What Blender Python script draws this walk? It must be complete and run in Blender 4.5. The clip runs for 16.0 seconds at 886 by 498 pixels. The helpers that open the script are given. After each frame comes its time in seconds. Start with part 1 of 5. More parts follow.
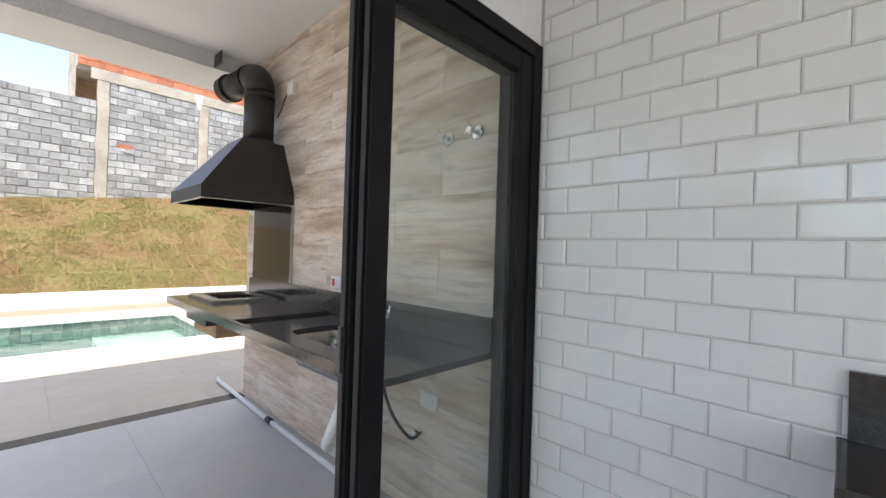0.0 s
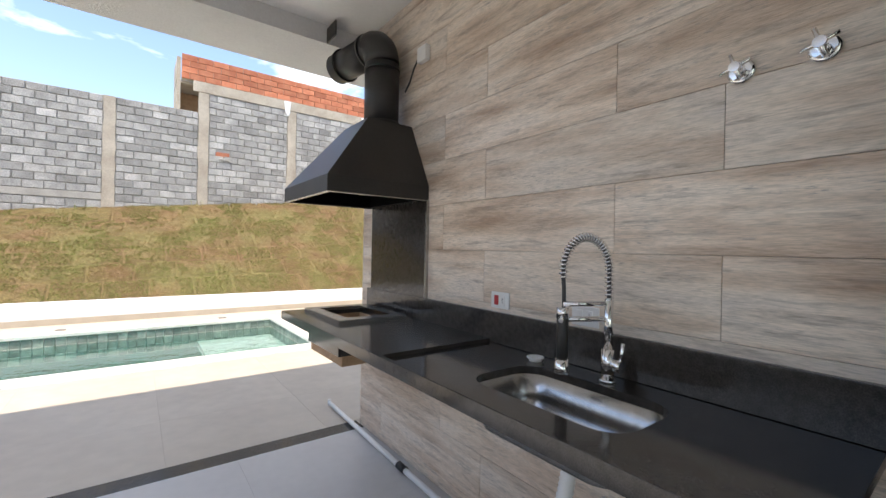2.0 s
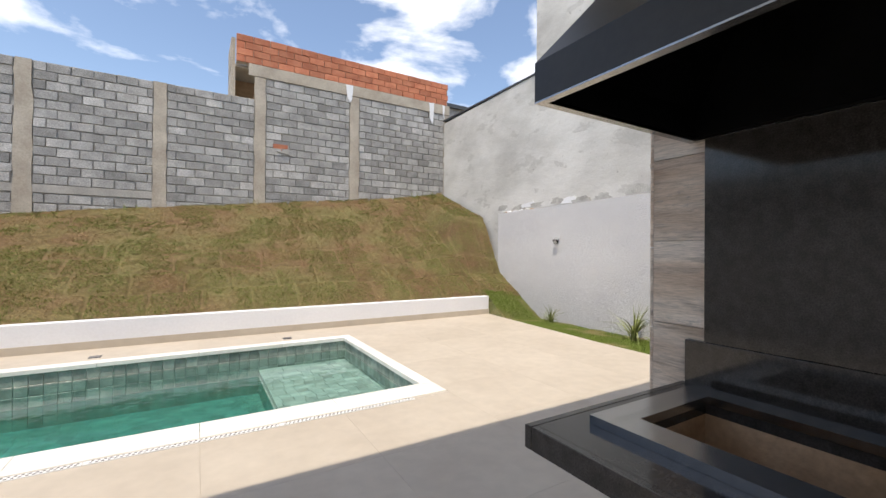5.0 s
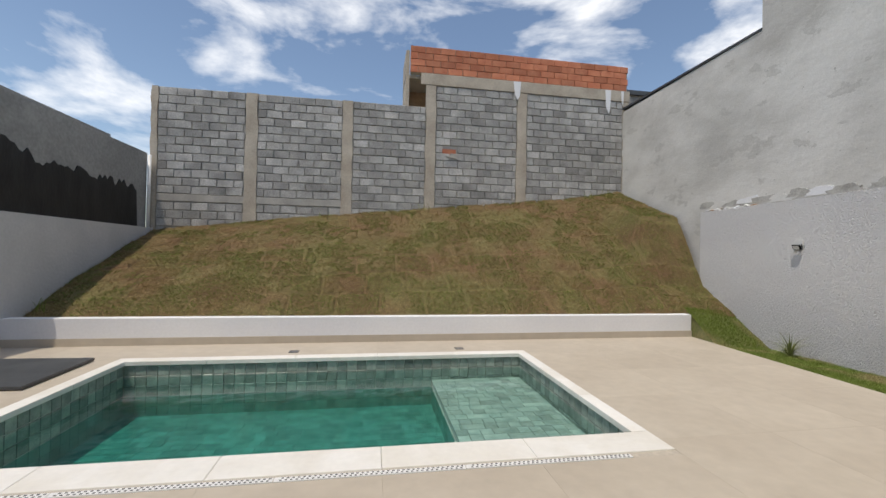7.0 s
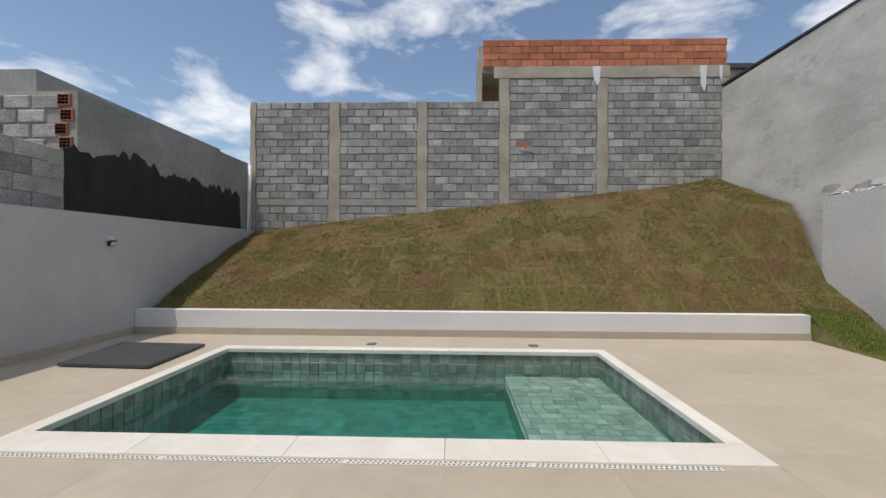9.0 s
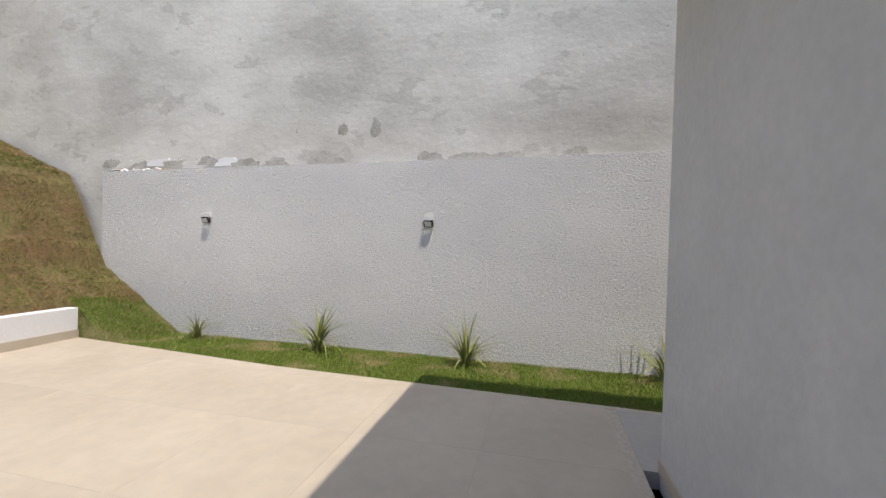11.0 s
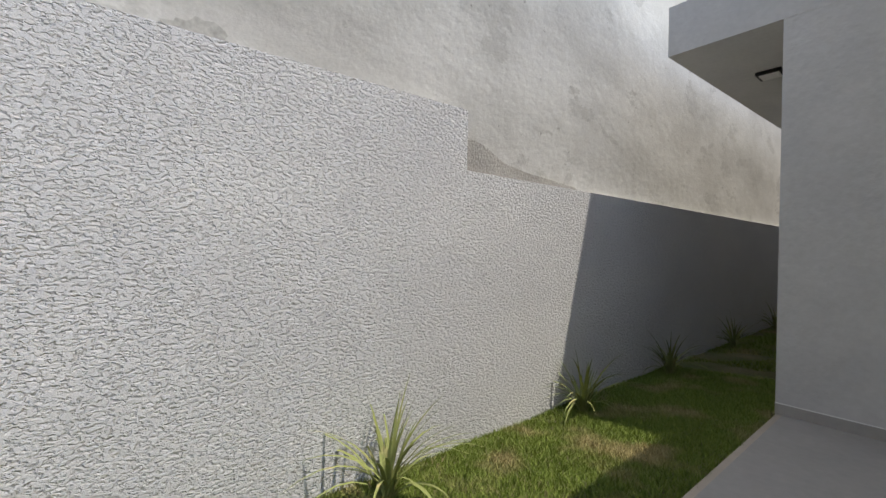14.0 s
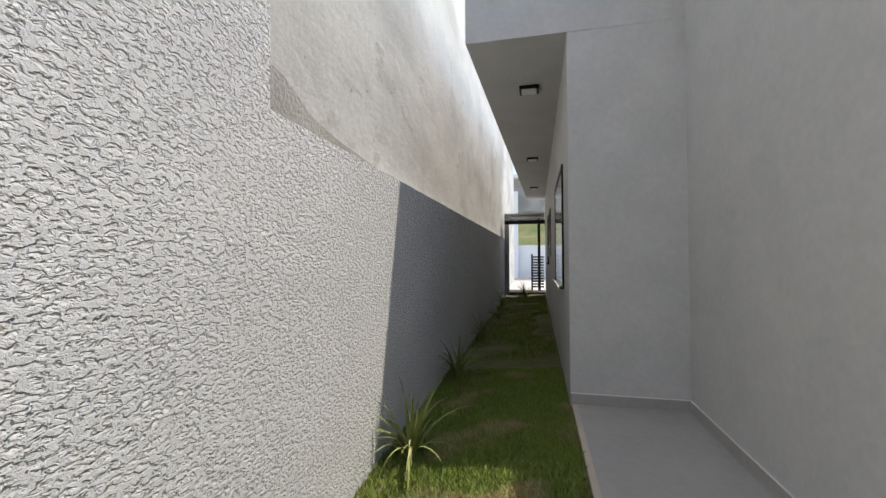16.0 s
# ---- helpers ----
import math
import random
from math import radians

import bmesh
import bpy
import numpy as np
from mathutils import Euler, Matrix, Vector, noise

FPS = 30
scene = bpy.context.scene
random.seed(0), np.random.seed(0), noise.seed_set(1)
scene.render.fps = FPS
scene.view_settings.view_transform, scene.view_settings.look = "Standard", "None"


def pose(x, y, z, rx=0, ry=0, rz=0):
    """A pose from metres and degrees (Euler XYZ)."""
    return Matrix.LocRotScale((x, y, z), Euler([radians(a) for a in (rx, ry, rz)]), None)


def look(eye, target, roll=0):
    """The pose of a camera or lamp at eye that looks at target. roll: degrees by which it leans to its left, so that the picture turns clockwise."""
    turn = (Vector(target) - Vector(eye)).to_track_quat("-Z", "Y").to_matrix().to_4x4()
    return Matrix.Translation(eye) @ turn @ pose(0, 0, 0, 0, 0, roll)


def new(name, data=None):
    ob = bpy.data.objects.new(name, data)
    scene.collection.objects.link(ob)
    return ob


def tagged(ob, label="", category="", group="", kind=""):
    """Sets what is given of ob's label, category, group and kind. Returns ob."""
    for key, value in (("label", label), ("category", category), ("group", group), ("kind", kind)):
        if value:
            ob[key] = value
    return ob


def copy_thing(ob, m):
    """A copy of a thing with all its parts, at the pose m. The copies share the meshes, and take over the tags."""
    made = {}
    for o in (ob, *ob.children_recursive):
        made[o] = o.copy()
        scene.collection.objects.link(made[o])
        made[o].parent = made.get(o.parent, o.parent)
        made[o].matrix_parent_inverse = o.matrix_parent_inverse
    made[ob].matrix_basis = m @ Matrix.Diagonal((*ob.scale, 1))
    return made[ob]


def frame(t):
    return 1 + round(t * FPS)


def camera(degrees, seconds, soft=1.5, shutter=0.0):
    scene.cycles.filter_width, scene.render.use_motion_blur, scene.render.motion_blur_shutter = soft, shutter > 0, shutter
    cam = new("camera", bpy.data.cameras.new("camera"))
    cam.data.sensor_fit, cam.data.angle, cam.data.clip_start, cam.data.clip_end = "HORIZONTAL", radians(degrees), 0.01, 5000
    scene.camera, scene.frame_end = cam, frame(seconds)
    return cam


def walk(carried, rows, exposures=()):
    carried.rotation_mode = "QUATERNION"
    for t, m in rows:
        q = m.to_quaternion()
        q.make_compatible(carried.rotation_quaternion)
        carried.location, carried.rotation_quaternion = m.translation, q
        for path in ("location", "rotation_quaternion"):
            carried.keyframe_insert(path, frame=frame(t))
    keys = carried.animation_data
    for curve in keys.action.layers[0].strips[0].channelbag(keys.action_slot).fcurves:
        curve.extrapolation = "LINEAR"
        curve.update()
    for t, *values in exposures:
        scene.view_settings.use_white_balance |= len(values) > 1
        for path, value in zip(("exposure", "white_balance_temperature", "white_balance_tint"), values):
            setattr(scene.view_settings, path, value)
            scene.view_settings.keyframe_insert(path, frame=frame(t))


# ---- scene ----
cam = camera(94.2, 16.0)
PATH = [
    (0, (2.904, 1.638, 1.304), (4.341, 3.03, 1.313), 1.8),
    (0.5, (2.936, 1.941, 1.299), (4.222, 3.473, 1.3), 1.5),
    (1, (2.951, 2.164, 1.321), (4.172, 3.748, 1.325), 1.3),
    (1.5, (2.95, 2.387, 1.334), (4.149, 3.987, 1.338), 1.2),
    (2, (2.941, 2.542, 1.317), (4.135, 4.147, 1.317), 1.1),
    (2.5, (3.005, 2.804, 1.28), (4.191, 4.414, 1.278), 1.0),
    (3, (3.05, 3.119, 1.263), (4.226, 4.736, 1.259), 1.0),
    (3.5, (3.071, 3.457, 1.256), (4.228, 5.089, 1.247), 0.9),
    (3.7, (3.09, 3.59, 1.26), (4.236, 5.228, 1.249), 0.8),
    (5.8, (3.02, 4.96, 1.313), (3.869, 6.771, 1.325), 0.9),
    (6, (3.002, 4.997, 1.337), (3.788, 6.837, 1.344), 1.1),
    (6.5, (3.029, 5.246, 1.299), (3.617, 7.157, 1.318), 1.0),
    (7, (3.022, 5.341, 1.281), (3.355, 7.313, 1.306), 1.1),
    (7.5, (2.96, 5.338, 1.283), (3.033, 7.337, 1.31), 1.2),
    (8, (2.908, 5.328, 1.28), (2.762, 7.323, 1.308), 1.1),
    (8.5, (2.964, 5.319, 1.282), (2.689, 7.3, 1.302), 0.8),
    (9, (3.152, 5.368, 1.238), (3.096, 7.367, 1.251), 0.3),
    (9.5, (3.479, 5.477, 1.224), (4.078, 7.385, 1.222), -0.0),
    (10, (3.777, 5.551, 1.245), (5.077, 7.071, 1.221), 0.5),
    (10.2, (3.896, 5.601, 1.268), (5.416, 6.901, 1.237), 0.7),
    (12.3, (5.468, 6.425, 1.278), (7.424, 6.009, 1.238), 1.9),
    (12.5, (5.655, 6.402, 1.281), (7.587, 5.887, 1.235), 1.9),
    (13, (6.098, 6.236, 1.285), (7.945, 5.473, 1.229), 2.0),
    (13.5, (6.585, 6.042, 1.276), (8.327, 5.06, 1.266), 1.4),
    (14, (6.981, 5.925, 1.297), (8.537, 4.668, 1.289), 1.1),
    (14.5, (7.342, 5.751, 1.322), (8.632, 4.222, 1.326), 0.9),
    (15, (7.651, 5.689, 1.29), (8.653, 3.958, 1.31), 0.5),
    (15.5, (7.913, 5.574, 1.273), (8.624, 3.705, 1.303), 0.1),
    (16, (8.136, 5.392, 1.254), (8.582, 3.443, 1.292), -0.3),
]
walk(cam, [(t, look(eye, target, roll)) for t, eye, target, roll in PATH],
     [(0, 1.75, 6950, 12), (0.7, 1.5, 6950, 12), (2.0, 1.35, 6950, 12), (3.7, 1.05, 7000, 13), (5.8, 0.38, 6950, 11), (7.0, 0.05, 6900, 10), (8.5, -0.05, 6900, 10),
      (9.5, 0.05, 6950, 11), (10.2, 0.25, 7000, 12), (12.3, 0.72, 6900, 11), (14.0, 0.76, 6850, 10), (16, 1.02, 6850, 10)])

# ---- world and sun ----
SUN_TRAVEL = Vector((0.25, 0.262, -1.0)).normalized()
world = bpy.data.worlds.new("sky")
scene.world = world
world.use_nodes = True
wn, wl = world.node_tree.nodes, world.node_tree.links
wn.clear()
w_out = wn.new("ShaderNodeOutputWorld")
w_bg = wn.new("ShaderNodeBackground")
w_sky = wn.new("ShaderNodeTexSky")
w_sky.sky_type = 'NISHITA'
w_sky.sun_disc = False
w_sky.sun_elevation = math.asin(-SUN_TRAVEL.z)
w_sky.sun_rotation = math.atan2(-SUN_TRAVEL.x, -SUN_TRAVEL.y)
w_sky.air_density, w_sky.dust_density, w_sky.ozone_density = 1.0, 0.6, 1.6
w_tc = wn.new("ShaderNodeTexCoord")
w_map = wn.new("ShaderNodeMapping")
w_map.inputs["Scale"].default_value = (1.0, 1.0, 2.4)
w_map.inputs["Location"].default_value = (0.35, 0.1, 0.2)
w_n = wn.new("ShaderNodeTexNoise")
w_n.inputs["Scale"].default_value = 3.1
w_n.inputs["Detail"].default_value = 9.0
w_n.inputs["Roughness"].default_value = 0.56
w_n.inputs["Distortion"].default_value = 0.25
w_r = wn.new("ShaderNodeValToRGB")
w_r.color_ramp.elements[0].position = 0.50
w_r.color_ramp.elements[0].color = (0, 0, 0, 1)
w_r.color_ramp.elements[1].position = 0.68
w_r.color_ramp.elements[1].color = (1, 1, 1, 1)
w_mix = wn.new("ShaderNodeMixRGB")
w_mix.inputs[2].default_value = (8.0, 8.3, 8.8, 1)
wl.new(w_tc.outputs["Generated"], w_map.inputs["Vector"])
wl.new(w_map.outputs["Vector"], w_n.inputs["Vector"])
wl.new(w_n.outputs["Fac"], w_r.inputs["Fac"])
wl.new(w_r.outputs["Color"], w_mix.inputs[0])
wl.new(w_sky.outputs["Color"], w_mix.inputs[1])
wl.new(w_mix.outputs["Color"], w_bg.inputs["Color"])
wl.new(w_bg.outputs["Background"], w_out.inputs["Surface"])
w_bg.inputs["Strength"].default_value = 0.14

sun_data = bpy.data.lights.new("sun", 'SUN')
sun_data.energy = 2.7
sun_data.angle = radians(0.53)
sun_data.color = (1.0, 0.94, 0.85)
sun = new("sun", sun_data)
sun.matrix_world = look((0, 0, 30), Vector((0, 0, 30)) + SUN_TRAVEL)


# ---- materials ----
def material(name, base, second=None, rough=0.6, scale=3.0, fine=60.0, bump=0.15, bump_scale=80.0, metal=0.0,
             spread=(0.35, 0.65), stretch=(1, 1, 1), fine_amount=0.12, vary=0.0, island=False, distort=0.0, spec=0.5, bump_dist=0.01, flats=None):
    """Two scales of colour noise, a fine relief, and if asked a shift from piece to piece."""
    m = bpy.data.materials.new(name)
    m.use_nodes = True
    n, l = m.node_tree.nodes, m.node_tree.links
    b = n["Principled BSDF"]
    mp = n.new("ShaderNodeMapping")
    mp.inputs["Scale"].default_value = stretch
    geo = n.new("ShaderNodeNewGeometry")
    l.new(geo.outputs["Position"], mp.inputs["Vector"])
    big = n.new("ShaderNodeTexNoise")
    big.inputs["Scale"].default_value = scale
    big.inputs["Detail"].default_value = 5
    big.inputs["Distortion"].default_value = distort
    small = n.new("ShaderNodeTexNoise")
    small.inputs["Scale"].default_value = fine
    small.inputs["Detail"].default_value = 4
    vec = mp.outputs["Vector"]
    if vary:
        rnd = n.new("ShaderNodeObjectInfo")
        rv = geo.outputs["Random Per Island"] if island else rnd.outputs["Random"]
        mul = n.new("ShaderNodeMath")
        mul.operation = 'MULTIPLY'
        mul.inputs[1].default_value = 37.0
        l.new(rv, mul.inputs[0])
        add = n.new("ShaderNodeVectorMath")
        add.operation = 'ADD'
        l.new(vec, add.inputs[0])
        l.new(mul.outputs[0], add.inputs[1])
        vec = add.outputs["Vector"]
    l.new(vec, big.inputs["Vector"])
    l.new(vec, small.inputs["Vector"])
    ramp = n.new("ShaderNodeValToRGB")
    ramp.color_ramp.elements[0].position, ramp.color_ramp.elements[1].position = spread
    ramp.color_ramp.elements[0].color = (*base, 1)
    ramp.color_ramp.elements[1].color = (*(second or base), 1)
    l.new(big.outputs["Fac"], ramp.inputs["Fac"])
    grain = n.new("ShaderNodeMapRange")
    grain.inputs["From Min"].default_value, grain.inputs["From Max"].default_value = 0.3, 0.7
    grain.inputs["To Min"].default_value, grain.inputs["To Max"].default_value = 1 - fine_amount, 1 + fine_amount
    l.new(small.outputs["Fac"], grain.inputs["Value"])
    hsv = n.new("ShaderNodeHueSaturation")
    l.new(ramp.outputs["Color"], hsv.inputs["Color"])
    val = grain.outputs["Result"]
    if vary:
        pr = n.new("ShaderNodeMapRange")
        pr.inputs["To Min"].default_value, pr.inputs["To Max"].default_value = 1 - vary, 1 + vary
        l.new(rv, pr.inputs["Value"])
        pm = n.new("ShaderNodeMath")
        pm.operation = 'MULTIPLY'
        l.new(val, pm.inputs[0])
        l.new(pr.outputs["Result"], pm.inputs[1])
        val = pm.outputs[0]
    l.new(val, hsv.inputs["Value"])
    l.new(hsv.outputs["Color"], b.inputs["Base Color"])
    b.inputs["Roughness"].default_value = rough
    b.inputs["Metallic"].default_value = metal
    b.inputs["Specular IOR Level"].default_value = spec
    if bump:
        bn = n.new("ShaderNodeTexNoise")
        bn.inputs["Scale"].default_value = bump_scale
        bn.inputs["Detail"].default_value = 4
        l.new(vec, bn.inputs["Vector"])
        bp = n.new("ShaderNodeBump")
        bp.inputs["Strength"].default_value = bump
        bp.inputs["Distance"].default_value = bump_dist
        height = bn.outputs["Fac"]
        if flats:
            fl = n.new("ShaderNodeMapRange")
            fl.interpolation_type = 'SMOOTHSTEP'
            fl.inputs["From Min"].default_value, fl.inputs["From Max"].default_value = flats
            l.new(height, fl.inputs["Value"])
            height = fl.outputs["Result"]
        l.new(height, bp.inputs["Height"])
        l.new(bp.outputs["Normal"], b.inputs["Normal"])
    return m


M = {}
M["white_wall"] = material("white_masonry_paint", (0.74, 0.745, 0.76), (0.79, 0.79, 0.80), 0.75, 1.2, 30, 0.25, 45, fine_amount=0.03)
# house wall grey; also darkens the white left wall in place of shade
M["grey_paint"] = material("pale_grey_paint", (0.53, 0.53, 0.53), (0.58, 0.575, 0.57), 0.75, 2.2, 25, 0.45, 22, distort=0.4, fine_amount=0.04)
M["plaster_rough"] = material("rough_sprayed_render", (0.72, 0.725, 0.75), (0.79, 0.79, 0.80), 0.85, 0.7, 30, 0, fine_amount=0.03)
M["ceiling_paint"] = material("white_ceiling_paint", (0.78, 0.78, 0.78), (0.80, 0.80, 0.80), 0.8, 2, 40, 0.05, 60, fine_amount=0.02)
M["beam_paint"] = material("textured_beam_paint", (0.62, 0.62, 0.62), (0.68, 0.68, 0.67), 0.85, 2, 60, 0.5, 70, fine_amount=0.04)
M["cement_dark"] = material("grey_cement_render", (0.26, 0.26, 0.25), (0.36, 0.355, 0.34), 0.9, 1.1, 20, 0.3, 30, distort=0.5)
M["concrete"] = material("rough_concrete_column", (0.36, 0.31, 0.25), (0.47, 0.42, 0.35), 0.9, 2.5, 30, 0.5, 40)
M["mortar"] = material("grey_mortar", (0.33, 0.315, 0.29), (0.42, 0.40, 0.37), 0.95, 3, 50, 0.6, 50)
M["block"] = material("concrete_block", (0.26, 0.255, 0.245), (0.42, 0.41, 0.395), 0.92, 3.0, 45, 1.0, 45, vary=0.24, fine_amount=0.28)
M["brick"] = material("orange_clay_block", (0.42, 0.135, 0.07), (0.52, 0.20, 0.11), 0.85, 5, 80, 0.3, 80, vary=0.22)
M["tar"] = material("black_bitumen_coat", (0.006, 0.006, 0.007), (0.018, 0.018, 0.018), 0.55, 5, 40, 0.4, 30, stretch=(1, 1, 0.35))
M["grout"] = material("beige_grout", (0.42, 0.38, 0.32), (0.48, 0.43, 0.37), 0.9, 8, 60, 0.2, 60)
M["granite"] = material("polished_black_granite", (0.034, 0.030, 0.027), (0.050, 0.045, 0.041), 0.12, 40, 300, 0, fine_amount=0.35)
M["porcelain_floor"] = material("grey_porcelain_floor", (0.50, 0.485, 0.465), (0.54, 0.525, 0.50), 0.32, 1.3, 18, 0.03, 20, fine_amount=0.03, vary=0.02)
M["path"] = material("grey_porcelain_path", (0.36, 0.345, 0.33), (0.41, 0.395, 0.375), 0.45, 1.6, 18, 0.04, 20, fine_amount=0.05)
M["deck"] = material("beige_porcelain_deck", (0.455, 0.395, 0.32), (0.50, 0.44, 0.36), 0.55, 1.6, 9, 0.05, 40, fine_amount=0.05, vary=0.02)
M["deck_base"] = material("deck_joint_grout", (0.47, 0.42, 0.35), (0.50, 0.44, 0.37), 0.85, 3, 30, 0.1, 40)
M["marble"] = material("white_coping_stone", (0.72, 0.69, 0.63), (0.80, 0.785, 0.75), 0.5, 1.8, 20, 0.05, 40, distort=1.2, fine_amount=0.03, vary=0.03)
M["pool_tile"] = material("green_stone_pool_tile", (0.18, 0.225, 0.20), (0.31, 0.355, 0.315), 0.35, 7, 50, 0.1, 40, vary=0.28)
M["pool_tile_joined"] = material("green_stone_pool_tile_joined", (0.22, 0.29, 0.26), (0.36, 0.43, 0.385), 0.4, 7, 50, 0.1, 40, vary=0.25, island=True)
M["pool_grout"] = material("pale_pool_grout", (0.50, 0.52, 0.48), (0.56, 0.57, 0.53), 0.8, 5, 40, 0.1, 40)
M["subway"] = material("glazed_white_ceramic", (0.74, 0.75, 0.745), (0.77, 0.775, 0.77), 0.07, 3, 20, 0.02, 12, fine_amount=0.01, vary=0.015)
M["subway_grout"] = material("grey_tile_grout", (0.50, 0.49, 0.46), (0.55, 0.54, 0.51), 0.9, 6, 60, 0.1, 60)
M["black_alu"] = material("black_powder_coated_aluminium", (0.010, 0.010, 0.011), (0.014, 0.014, 0.015), 0.45, 6, 80, 0.03, 200, spec=0.12)
M["black_steel"] = material("black_painted_sheet_steel", (0.017, 0.0165, 0.016), (0.024, 0.0225, 0.021), 0.42, 3, 60, 0.03, 120)
M["near_black"] = material("near_black_matte", (0.004, 0.004, 0.004), (0.008, 0.008, 0.008), 0.95, 6, 60, 0, spec=0.05)
M["chrome"] = material("polished_chrome", (0.80, 0.80, 0.81), (0.84, 0.84, 0.84), 0.07, 5, 40, 0, metal=1.0, fine_amount=0.01)
M["steel"] = material("brushed_stainless_steel", (0.36, 0.355, 0.35), (0.43, 0.425, 0.42), 0.24, 3, 120, 0.02, 200, metal=1.0, stretch=(1, 12, 1), fine_amount=0.05)
M["pvc"] = material("white_pvc", (0.74, 0.74, 0.73), (0.78, 0.78, 0.77), 0.35, 4, 40, 0, fine_amount=0.02)
M["rubber"] = material("black_rubber", (0.015, 0.015, 0.015), (0.022, 0.022, 0.022), 0.6, 8, 80, 0.1, 80)
M["red_plastic"] = material("red_socket_plastic", (0.45, 0.02, 0.03), (0.5, 0.03, 0.04), 0.35, 6, 50, 0)
M["dark_plastic"] = material("dark_grey_plastic", (0.03, 0.03, 0.032), (0.04, 0.04, 0.042), 0.4, 6, 50, 0)
M["firebrick"] = material("tan_refractory_brick", (0.40, 0.25, 0.14), (0.50, 0.33, 0.20), 0.9, 9, 60, 0.3, 60, vary=0.1)
M["soil"] = material("dry_turf_and_soil", (0.155, 0.095, 0.045), (0.145, 0.125, 0.045), 0.95, 1.3, 35, 0.9, 30, spread=(0.38, 0.62), fine_amount=0.35)
M["soil_strip"] = material("lawn_soil", (0.085, 0.10, 0.028), (0.15, 0.125, 0.055), 0.95, 2.2, 40, 0.9, 40, fine_amount=0.3)
M["ground"] = material("dry_earth_ground", (0.20, 0.15, 0.10), (0.24, 0.20, 0.13), 0.95, 0.2, 6, 0.3, 4)
M["slate"] = material("dark_slate_cover", (0.045, 0.050, 0.055), (0.065, 0.07, 0.075), 0.5, 5, 60, 0.1, 60)
M["lamp_white"] = material("frosted_lamp_cover", (0.70, 0.70, 0.68), (0.74, 0.74, 0.72), 0.4, 5, 40, 0)
M["hill"] = material("far_green_slope", (0.07, 0.10, 0.025), (0.14, 0.13, 0.05), 0.95, 0.6, 8, 0.3, 4)
M["street"] = material("pale_street_paving", (0.40, 0.39, 0.37), (0.46, 0.45, 0.43), 0.9, 0.8, 12, 0.2, 20)


def ramp_node(n, stops):
    r = n.new("ShaderNodeValToRGB")
    e = r.color_ramp.elements
    while len(e) < len(stops):
        e.new(0.5)
    for el, (p, c) in zip(e, stops):
        el.position, el.color = p, (*c, 1)
    return r


def noise_node(n, l, vec, stretch, scale, detail=5.0, rough=0.5, distort=0.0):
    mp = n.new("ShaderNodeMapping")
    mp.inputs["Scale"].default_value = stretch
    l.new(vec, mp.inputs["Vector"])
    nz = n.new("ShaderNodeTexNoise")
    nz.inputs["Scale"].default_value = scale
    nz.inputs["Detail"].default_value = detail
    nz.inputs["Roughness"].default_value = rough
    nz.inputs["Distortion"].default_value = distort
    l.new(mp.outputs["Vector"], nz.inputs["Vector"])
    return nz.outputs["Fac"]


def mixed(n, l, fac, a, b, mode='MIX'):
    m = n.new("ShaderNodeMixRGB")
    m.blend_type = mode
    for sock, v in ((m.inputs[0], fac), (m.inputs[1], a), (m.inputs[2], b)):
        if isinstance(v, bpy.types.NodeSocket):
            l.new(v, sock)
        else:
            sock.default_value = v if isinstance(v, float) else (*v, 1)
    return m.outputs["Color"]


